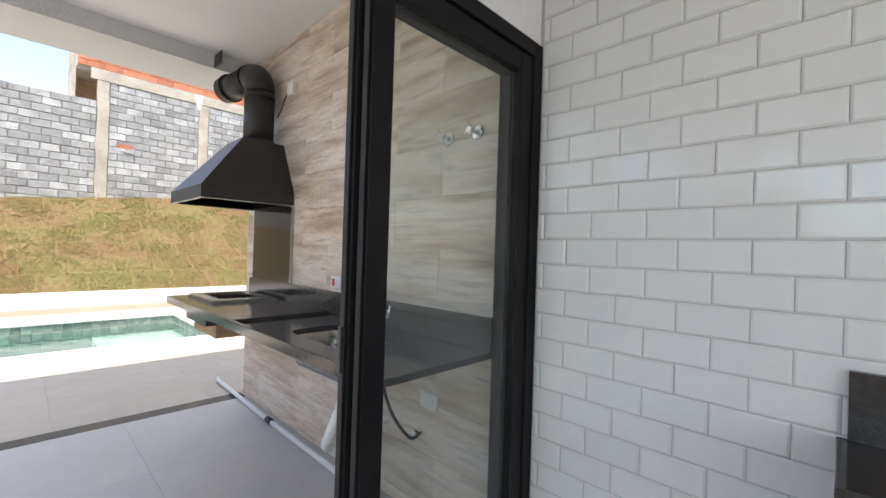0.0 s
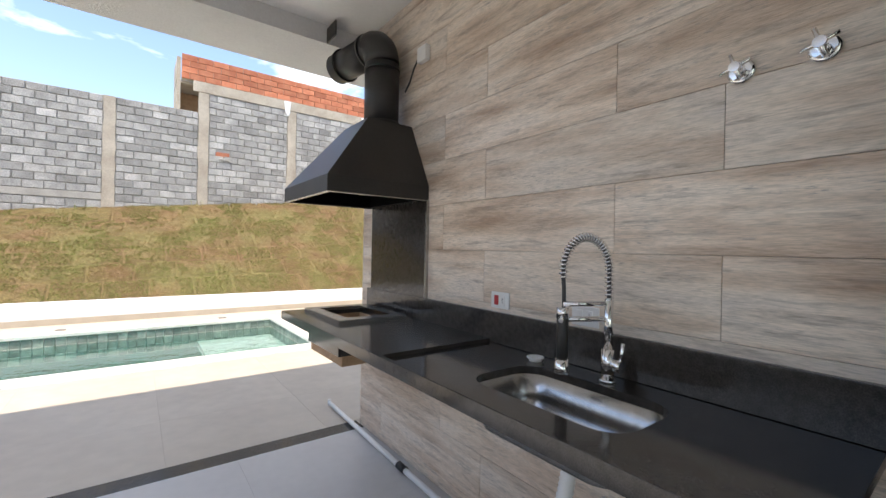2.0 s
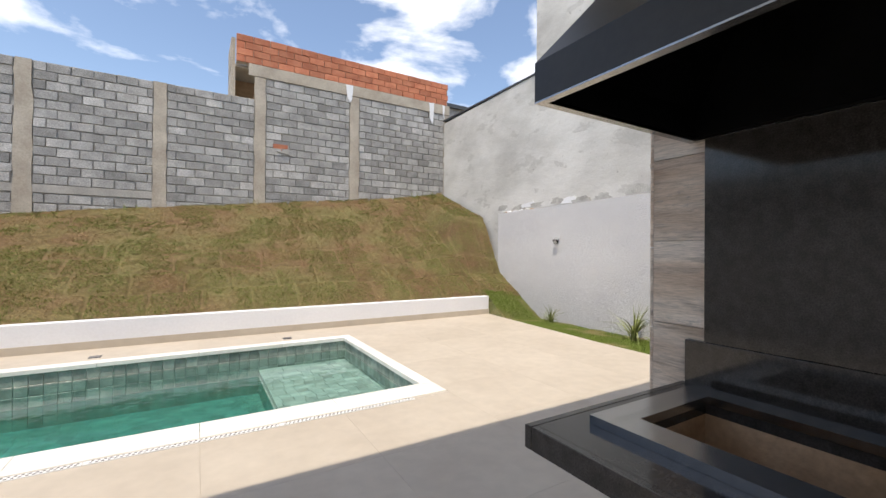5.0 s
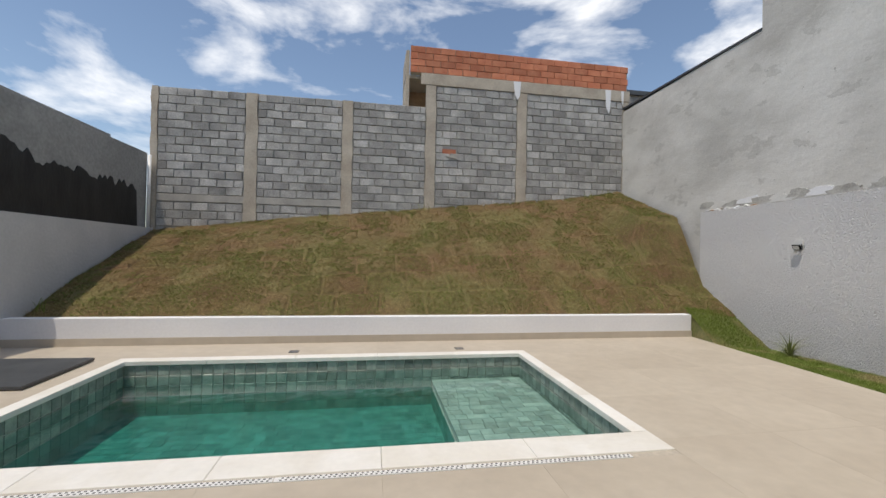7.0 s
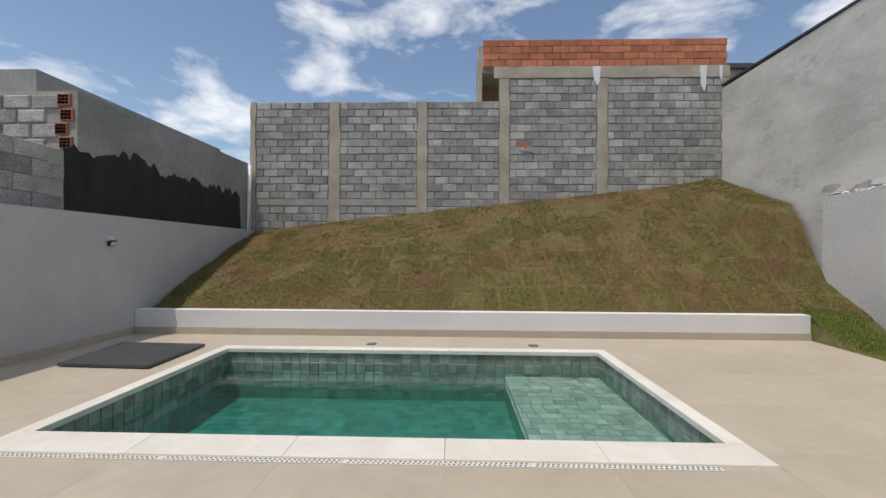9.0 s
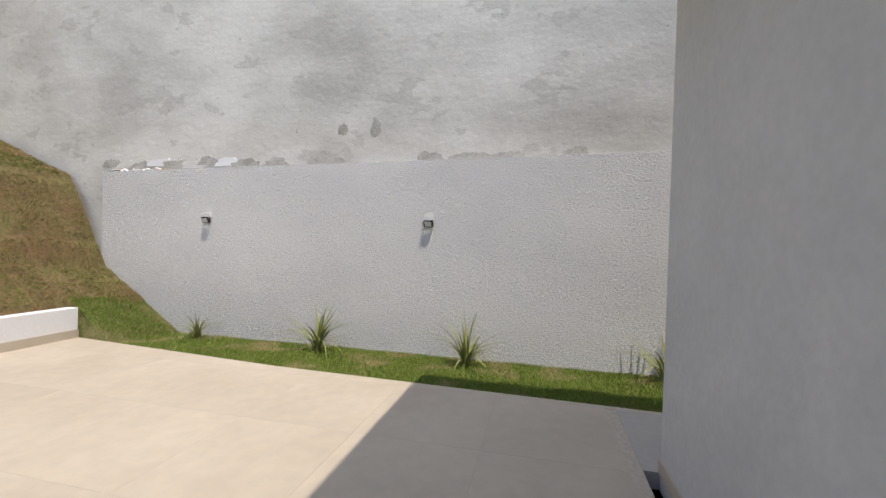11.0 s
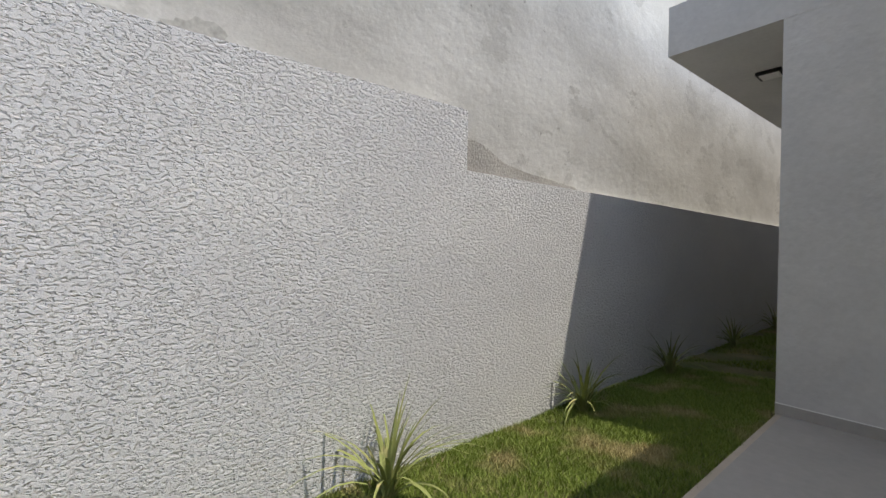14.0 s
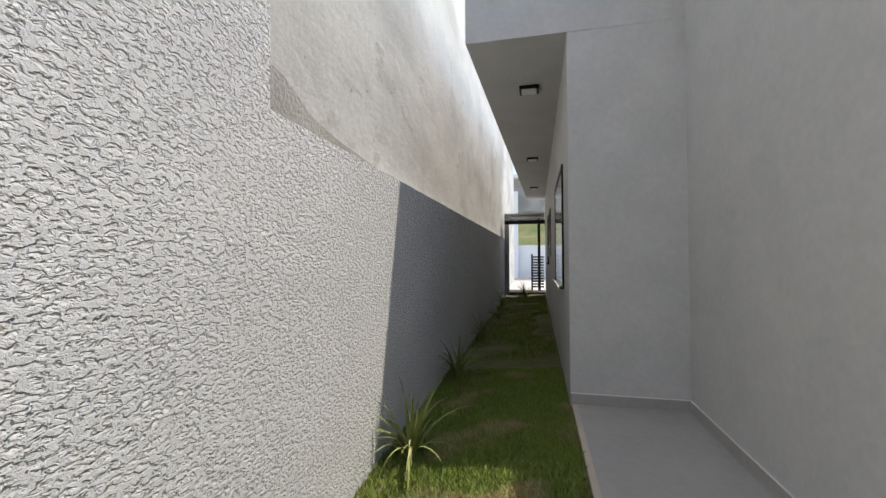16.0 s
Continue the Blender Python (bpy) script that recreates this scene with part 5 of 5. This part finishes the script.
fill(bl, cols_l, 4.76, (2.31, 2.46))
fill(br, cols_r, 5.28, None)
def rough_col(parent, nm, x0, x1, z0, z1):
    bm = bmesh.new()
    n = 14
    va, vb = [], []
    for i in range(n + 1):
        z = z0 + (z1 - z0) * i / n
        va.append((x0 + rng.uniform(-0.018, 0.018), z))
        vb.append((x1 + rng.uniform(-0.018, 0.018), z))
    part(nm, prism(va + vb[::-1], "y", BACK_Y - 0.022, BACK_Y + 0.021), M["concrete"], parent, "rough tan concrete " + nm)
for c, w in cols_l[:3]:
    rough_col(bl, "column", c - w / 2, c + w / 2, 1.4, 4.76)
rough_col(br, "column", 4.18, 4.42, 1.9, 5.28)
for c, w in cols_r[1:]:
    rough_col(br, "column", c - w / 2, c + w / 2, 2.2, 5.28)
part("beam", box_bm(-1.57, 0.18, BACK_Y - 0.012, BACK_Y + 0.019, 2.31, 2.46, bevel=0.006), M["mortar"], bl, "grey concrete band")
part("beam", box_bm(0.44, 2.26, BACK_Y - 0.012, BACK_Y + 0.019, 2.31, 2.46, bevel=0.006), M["mortar"], bl)
part("top_beam", box_bm(4.05, 9.46, BACK_Y - 0.025, BACK_Y + 0.019, 5.29, 5.565, bevel=0.008), M["concrete"], br, "rough concrete ring beam")
for x, w, z0 in ((6.42, 0.20, 5.10), (8.85, 0.16, 4.95), (9.25, 0.08, 5.15)):
    part("plaster_streak", prism([(x - w / 2, 5.55), (x + w / 2, 5.56), (x + w * 0.35, z0 + 0.1), (x + 0.02, z0), (x - w * 0.3, z0 + 0.14)], "y", BACK_Y - 0.034, BACK_Y - 0.027), M["white_wall"], br, "white mortar streak")
# knocked-out block
bm = box_bm(4.58, 4.92, BACK_Y + 0.004, BACK_Y + 0.018, 3.63, 3.79)
part("broken_block", bm, M["brick"], br, "broken open block with brown cavity")
part("broken_edge", prism([(4.66, 3.60), (4.94, 3.56), (4.95, 3.68), (4.86, 3.66)], "y", BACK_Y - 0.05, BACK_Y + 0.0), M["mortar"], br)
clay = thing("clay_block_course", (6, 15, 5.57), "courses of orange clay blocks on the ring beam", "brickwork")
core = part("mortar_core", box_bm(3.80, 9.40, BACK_Y + 0.015, BACK_Y + 0.17, 5.567, 6.19), M["concrete"], clay)
brick_me = [chip(0.03, 0.36 - g, 0.148, M["brick"], "clay_block", 0.005) for g in (0.010, 0.014)]
for r in range(4):
    x = 3.79 + (0.0 if r % 2 else -0.18)
    while x < 9.38:
        a, b = max(x, 3.79), min(x + 0.36, 9.41)
        if b - a > 0.3:
            m = Matrix.Translation(((a + b) / 2, BACK_Y + rng.uniform(-0.004, 0.004), 5.645 + 0.157 * r)) @ pose(0, 0, 0, 0, rng.uniform(-0.5, 0.5), 0) @ FACE_NEG_Y
            piece("clay_block", brick_me[rng.randrange(2)], core, m)
        elif b - a > 0.06:
            m = Matrix.Translation(((a + b) / 2, BACK_Y, 5.645 + 0.157 * r)) @ FACE_NEG_Y @ Matrix.Diagonal((1, (b - a - 0.01) / 0.35, 1, 1))
            piece("clay_block", brick_me[0], core, m)
        x += 0.36
# recess beside the brick courses
recess = thing("roof_recess", (3.9, 15.5, 4.76), "open concrete recess beside the brick courses", "recess")
part("side_slab", box_bm(3.70, 3.785, BACK_Y + 0.16, BACK_Y + 1.2, 4.70, 6.15), M["concrete"], recess)
part("back_panel", box_bm(3.79, 4.6, BACK_Y + 1.05, BACK_Y + 1.15, 4.70, 5.5), M["firebrick"], recess, "brown back panel")
part("roof_plate", box_bm(3.70, 4.6, BACK_Y + 0.175, BACK_Y + 1.2, 5.50, 5.565), M["concrete"], recess)
# building behind, beyond the corner
far = thing("rear_building", (10.3, 17, 0), "far grey building with dark roof edge", "house")
part("wall", box_bm(9.5, 12.5, 17.0, 20.0, 0.0, 6.35), M["block"], far)
part("roof", box_bm(9.45, 12.6, 16.9, 20.1, 6.35, 6.48), M["slate"], far, "dark metal roof edge")
part("wall_cap", box_bm(SIDE_X + 0.09, SIDE_X + 0.42, 11.14, 15.3, 5.085, 5.125), M["slate"], bpy.data.objects["wall_neighbour"], "dark metal wall capping")

# rubble on top of the boundary wall end
rub = thing("rubble", (9.2, 12.0, 2.2), "broken plaster and brick rubble on the wall end", "rubble")
for i in range(26):
    y = rng.uniform(11.2, 12.25)
    s = rng.uniform(0.02, 0.06)
    bm = bmesh.new()
    bmesh.ops.create_icosphere(bm, subdivisions=1, radius=s)
    zt = 2.17 + (12.29 - y) * 0.0138 if y < 12.29 else bank_z(9.1, y)
    for v in bm.verts:
        v.co = Vector((v.co.x * 0.7 + 9.22 + rng.uniform(-0.02, 0.05), v.co.y * rng.uniform(1.0, 2.0) + y, v.co.z * rng.uniform(0.4, 0.8) + zt + s * 0.2))
    part("chunk", bm, M["firebrick"] if i % 7 == 0 else M["white_wall"] if i % 2 else M["cement"], rub)
# bare plaster patch at the step of the boundary wall
nbw = bpy.data.objects["wall_neighbour"]
part("bare_patch", prism([(3.93, 1.86), (3.93, 2.13), (3.70, 2.10), (3.45, 1.99), (3.2, 1.95), (2.9, 1.93), (2.5, 1.90), (2.3, 1.86)], "x", SIDE_X + 0.098, SIDE_X + 0.1045), M["mortar"], nbw, "bare brown plaster patch")

# damp maps and a rubble band on the neighbour wall, just proud of it
def blot(y, z, ry, rz, seed, flat=False):
    rb_ = random.Random(seed)
    pts = []
    for i in range(26):
        a = 2 * math.pi * i / 26
        k = 1 + rb_.uniform(-0.16, 0.16) + 0.12 * math.sin(3 * a + seed)
        zz = z + math.sin(a) * rz * k
        pts.append((y + math.cos(a) * ry * k, max(zz, z - rz * 0.5) if flat else zz))
    return pts
M["damp"] = material("damp_cement", (0.31, 0.30, 0.275), (0.46, 0.45, 0.42), 0.95, 5, 40, 0.5, 25, spread=(0.3, 0.6), fine_amount=0.15)
for k, (y, z, ry, rz, flat) in enumerate(((8.48, 2.67, 0.075, 0.075, False), (8.72, 2.28, 0.36, 0.13, True), (7.30, 2.30, 0.17, 0.10, True), (6.80, 2.32, 0.26, 0.075, True),
                                          (6.36, 2.33, 0.20, 0.07, True), (5.60, 2.37, 0.14, 0.06, True), (9.45, 2.29, 0.22, 0.09, True), (8.02, 2.68, 0.07, 0.12, False))):
    part("damp_patch", prism(blot(y, z - (0.07 if flat else 0), ry, rz * (1.3 if flat else 1), k + 3, flat), "x", SIDE_X + 0.1032 - 0.0007 * (k % 4), SIDE_X + 0.1048), M["damp"], nbw, "dark damp patch")
for k in range(9):
    y = 9.9 + 0.29 * k
    part("broken_plaster", prism(blot(y, 2.25 + 0.02 * (k % 3), 0.22, 0.075, k + 40, True), "x", SIDE_X + 0.080 + 0.0025 * k, SIDE_X + 0.1046), M["white_wall"] if k % 4 == 1 else M["cement"] if k % 2 else M["damp"], nbw, "broken pale plaster edge")

# ---- paving pieces ----
floor = bpy.data.objects["floor"]
def pave(x0, x1, y0, y1, size, mat, nm, skip=None):
    nx, ny = max(1, round((x1 - x0) / size)), max(1, round((y1 - y0) / size))
    sx, sy = (x1 - x0) / nx, (y1 - y0) / ny
    key = chip(0.010, sx - 0.001, sy - 0.001, mat, nm, 0.0004)
    turn = pose(0, 0, 0, 0, -90, 0) @ pose(0, 0, 0, 90, 0, 0)
    for i in range(nx):
        for j in range(ny):
            piece(nm, key, floor, Matrix.Translation((x0 + sx * (i + 0.5), y0 + sy * (j + 0.5), -0.005)) @ turn)
pave(LEFT_X, WALL_X, 2.66, 5.30, 0.9, M["porcelain_floor"], "floor_tile")
pave(LEFT_X, 0.17, 5.44, LOW_Y - 0.012, 0.9, M["deck"], "deck_tile")
pave(0.17, 5.05, 5.44, 7.75, 0.9, M["deck"], "deck_tile")
pave(0.17, 5.05, 10.665, LOW_Y - 0.012, 0.9, M["deck"], "deck_tile")
pave(5.05, 7.82, 5.44, LOW_Y - 0.012, 0.9, M["deck"], "deck_tile")
part("granite_strip", box_bm(LEFT_X, WALL_X, 5.301, 5.439, -0.01, 0.0), M["granite"], floor, "dark polished granite threshold strip")

# skirtings
sk = thing("skirting", (0, 0, 0), "beige porcelain skirting along the walls", "skirting")
tagged(sk, kind="structure")
part("board", box_bm(BLOCK_X + 0.0005, BLOCK_X + 0.012, MAIN_Y + 0.012, 5.12, 0.0, 0.085), M["path"], sk)
part("board", box_bm(BLOCK_X + 0.0005, MAIN_X, MAIN_Y + 0.0005, MAIN_Y + 0.012, 0.0, 0.085), M["path"], sk)
part("board", box_bm(LEFT_X + 0.0005, LEFT_X + 0.012, 2.7, LOW_Y - 0.013, 0.0, 0.10), M["deck"], sk)
part("board", box_bm(WALL_X + 0.18, BLOCK_X, 5.2705, 5.282, 0.0, 0.085), M["deck"], sk)

for x0, x1, y0, y1 in ((BLOCK_X + 0.0125, MAIN_X, MAIN_Y + 0.0005, MAIN_Y + 0.010), (BLOCK_X + 0.0005, BLOCK_X + 0.010, MAIN_Y + 0.0125, 5.12)):
    part("sealant_bead", box_bm(x0, x1, y0, y1, 0.0855, 0.091), M["pvc"], sk, "white sealant bead")

# ---- floodlights ----
def flood(x, y, z, s):
    f = thing("floodlight", (x, y, z), "small black floodlight on a white wall box", "floodlight", "floodlights")
    part("wall_box", box_bm(min(x, x + s * 0.025), max(x, x + s * 0.025), y - 0.06, y + 0.06, z + 0.02, z + 0.10, bevel=0.005), M["pvc"], f)
    br_ = part("bracket", tube_bm([(x + s * 0.026, y - 0.05, z + 0.04), (x + s * 0.045, y - 0.06, z + 0.0), (x + s * 0.045, y + 0.06, z + 0.0), (x + s * 0.026, y + 0.05, z + 0.04)], 0.006, 8), M["black_alu"], f)
    bm = box_bm(-0.012, 0.012, -0.055, 0.055, -0.04, 0.04, bevel=0.004)
    bm.transform(Matrix.Translation((x + s * 0.05, y, z)) @ pose(0, 0, 0, 0, 28 * s, 0))
    head = part("head", bm, M["black_alu"], f)
    bm = box_bm(0.0125, 0.015, -0.042, 0.042, -0.03, 0.03)
    if s < 0:
        bm.transform(pose(0, 0, 0, 0, 0, 180))
    bm.transform(Matrix.Translation((x + s * 0.05, y, z)) @ pose(0, 0, 0, 0, 28 * s, 0))
    part("lens", bm, M["lamp_white"], head, "pale glass lens")
flood(SIDE_X, 7.27, 1.475, -1)
flood(SIDE_X, 10.42, 1.48, -1)
flood(LEFT_X, 10.9, 1.33, 1)

# soffit lamps
for y in (0.55, -2.95, -6.5):
    l_ = thing("soffit_lamp", (8.21, y, 3.2), "square black surface lamp under the eave", "lamp", "soffit lamps")
    part("housing", box_bm(8.10, 8.32, y - 0.11, y + 0.11, 3.165, 3.1995, bevel=0.004), M["black_alu"], l_)
    part("diffuser", box_bm(8.125, 8.295, y - 0.085, y + 0.085, 3.158, 3.1645), M["lamp_white"], l_, "white diffuser")

# drain cover in the lawn
dc = thing("lawn_drain", (8.33, 4.68, -0.075), "square white slotted drain cover in the lawn", "drain")
part("cover", box_bm(8.25, 8.41, 4.60, 4.76, -0.075, -0.012, bevel=0.004), M["pvc"], dc)
# openings are not cut; dark bars on the cover paint their shade
for i in range(5):
    for j in range(2):
        part("slot", box_bm(8.268 + j * 0.066, 8.322 + j * 0.066, 4.618 + i * 0.027, 4.63 + i * 0.027, -0.0118, -0.0105), M["dark_plastic"], dc)

# ---- flax plants ----
def leaf_bm(length, width, lean, azim, rngl):
    bm = bmesh.new()
    prev = None
    n = 7
    p = Vector((0, 0, 0))
    ang = radians(90 - lean * 0.35)
    d2 = Vector((math.cos(azim), math.sin(azim), 0))
    side = Vector((-math.sin(azim), math.cos(azim), 0))
    for i in range(n + 1):
        t = i / n
        w = width * (0.55 + 0.9 * t if t < 0.4 else 0.91 * (1 - (t - 0.4) / 0.6)) + 0.0008
        a, c, b = bm.verts.new(p - side * w), bm.verts.new(p + Vector((0, 0, -w * 0.35))), bm.verts.new(p + side * w)
        if prev:
            bm.faces.new((prev[0], prev[1], c, a))
            bm.faces.new((prev[1], prev[2], b, c))
        prev = (a, c, b)
        p = p + (d2 * math.cos(ang) + Vector((0, 0, math.sin(ang)))) * (length / n)
        ang -= radians(lean * 1.5 / n)
    return bm
def flax(seed, size):
    rg = random.Random(seed)
    pl = thing("flax_plant", (0, 0, 0), "young flax plant with striped yellow-green leaves", "plant", "flax plants")
    for k in range(44):
        bm = leaf_bm(size * 1.35 * rg.uniform(0.55, 1.05), 0.012 * rg.uniform(0.7, 1.2), rg.uniform(8, 95), rg.uniform(0, 2 * math.pi), rg)
        bm.transform(Matrix.Translation((rg.uniform(-0.03, 0.03), rg.uniform(-0.03, 0.03), 0)))
        part("leaf", bm, M["leaf"], pl)
    part("root_clump", tube_bm([(0, 0, -0.02), (0, 0, 0.05)], [0.05, 0.02], 9), M["soil"], pl, "brown dry root clump")
    return pl
p1, p2 = flax(5, 0.50), flax(9, 0.55)
spots = [(8.90, 8.57, p2, 40, 1.05), (8.86, 6.73, p1, 0, 1.05), (8.93, 4.72, p2, 0, 1.0), (8.97, 2.72, p1, 120, 0.95), (8.95, 10.35, p1, 200, 0.7),
         (9.0, 0.9, p2, 200, 0.9), (9.0, -1.3, p1, 60, 0.9), (8.95, -3.4, p2, 10, 0.9), (9.0, -5.3, p1, 300, 1.0), (8.5, -7.6, p2, 90, 1.1)]
first = set()
for x, y, src, turn, sc in spots:
    m = pose(x, y, strip_z(x, y) + 0.0, 0, 0, turn) @ Matrix.Diagonal((sc, sc, sc, 1))
    if src in first:
        c = copy_thing(src, pose(x, y, strip_z(x, y), 0, 0, turn))
        c.scale = (sc, sc, sc)
    else:
        first.add(src)
        src.matrix_world = m
# weeds at the foot of the block wall and in the corner
for wx, wy in ((1.9, 14.9), (4.2, 14.85), (8.3, 14.8), (8.7, 14.75), (-1.35, 11.75)):
    w_ = thing("weed", (wx, wy, bank_z(wx, wy)), "small green weed tuft on the bank", "weed", "weeds")
    rg = random.Random(wx)
    for k in range(12):
        bm = leaf_bm(rg.uniform(0.12, 0.30), 0.006, rg.uniform(10, 70), rg.uniform(0, 6.28), rg)
        bm.transform(Matrix.Translation((wx + rg.uniform(-0.15, 0.15), wy + rg.uniform(-0.05, 0.05), bank_z(wx, wy) - 0.03)))
        part("blade", bm, M["lawn"], w_)

# ---- passage: windows, gate canopy, street beyond ----
for k, (y0, y1, z0, z1) in enumerate(((-0.7, 1.02, 0.95, 2.2), (-3.6, -2.9, 1.3, 2.2), (-5.2, -4.4, 1.1, 2.2))):
    wdw = thing("window_%d" % (k + 1), (MAIN_X, (y0 + y1) / 2, z0), "black aluminium window in the grey wall", "window")
    tagged(wdw, kind="structure")
    part("window_frame", box_bm(MAIN_X + 0.0005, MAIN_X + 0.018, y0, y0 + 0.05, z0, z1), M["black_alu"], wdw)
    part("window_frame", box_bm(MAIN_X + 0.0005, MAIN_X + 0.018, y1 - 0.05, y1, z0, z1), M["black_alu"], wdw)
    part("window_frame", box_bm(MAIN_X + 0.0005, MAIN_X + 0.018, y0 + 0.05, y1 - 0.05, z1 - 0.05, z1), M["black_alu"], wdw)
    part("window_sill", box_bm(MAIN_X + 0.0005, MAIN_X + 0.05, y0 - 0.02, y1 + 0.02, z0 - 0.03, z0 - 0.0005), M["granite"], wdw)
    part("pane", box_bm(MAIN_X + 0.001, MAIN_X + 0.012, y0 + 0.05, y1 - 0.05, z0, z1 - 0.05), M["granite"], wdw, "dark reflecting glass")
can = thing("gate_canopy", (8.5, -8.6, 0), "black steel canopy over the passage gate", "canopy")
part("front_beam", box_bm(7.88, 9.17, -8.25, -8.15, 2.30, 2.42), M["black_alu"], can)
part("roof_sheet", box_bm(7.88, 9.17, -10.4, -8.25, 2.62, 2.66), M["steel"], can, "pale metal roof sheet")
for i in range(6):
    part("slat", box_bm(7.9, 9.15, -10.2 + i * 0.36, -10.12 + i * 0.36, 2.5, 2.56), M["steel"], can)
part("post", box_bm(9.03, 9.17, -8.30, -8.16, 0.0, 2.62), M["cement_dark"], can, "grey post")
part("post", box_bm(8.02, 8.12, -10.2, -10.1, 0.0, 2.5), M["black_alu"], can)
gate = thing("slatted_gate", (8.05, -10.3, 0), "dark slatted metal gate", "gate")
for i in range(12):
    part("slat", box_bm(7.9, 8.30, -10.32, -10.29, 0.1 + i * 0.10, 0.16 + i * 0.10), M["dark_plastic"], gate)
part("frame", box_bm(8.30, 8.36, -10.33, -10.28, 0.0, 1.35), M["black_alu"], gate)
st = thing("street_house", (8.6, -20, 0), "white modern house across the street", "house")
part("wall", box_bm(5.0, 9.6, -22.0, -19.0, 0.0, 1.9), M["white_wall"], st)
part("column", box_bm(9.2, 9.5, -18.9, -18.6, 0.0, 5.0), M["white_wall"], st)
part("upper_floor", box_bm(5.0, 9.9, -23.0, -19.2, 3.9, 5.8), M["cement_dark"], st, "grey upper storey")
part("slab", box_bm(5.0, 10.2, -23.0, -18.6, 5.8, 6.0), M["white_wall"], st)
hill = sheet("hill", -10, 28, -60, -24, 1.2, lambda x, y: 0.3 + (-24 - y) * 0.30 + 0.5 * noise.noise(Vector((x * 0.3, y * 0.3, 0))), M["hill"])
tagged(hill, "grassy hillside beyond the street", "hill", kind="structure")
street = solid("road", box_bm(-30, 40, -18.5, -10.6, -0.11, -0.02), M["street"], "pale paved street beyond the gate", "road", "structure")
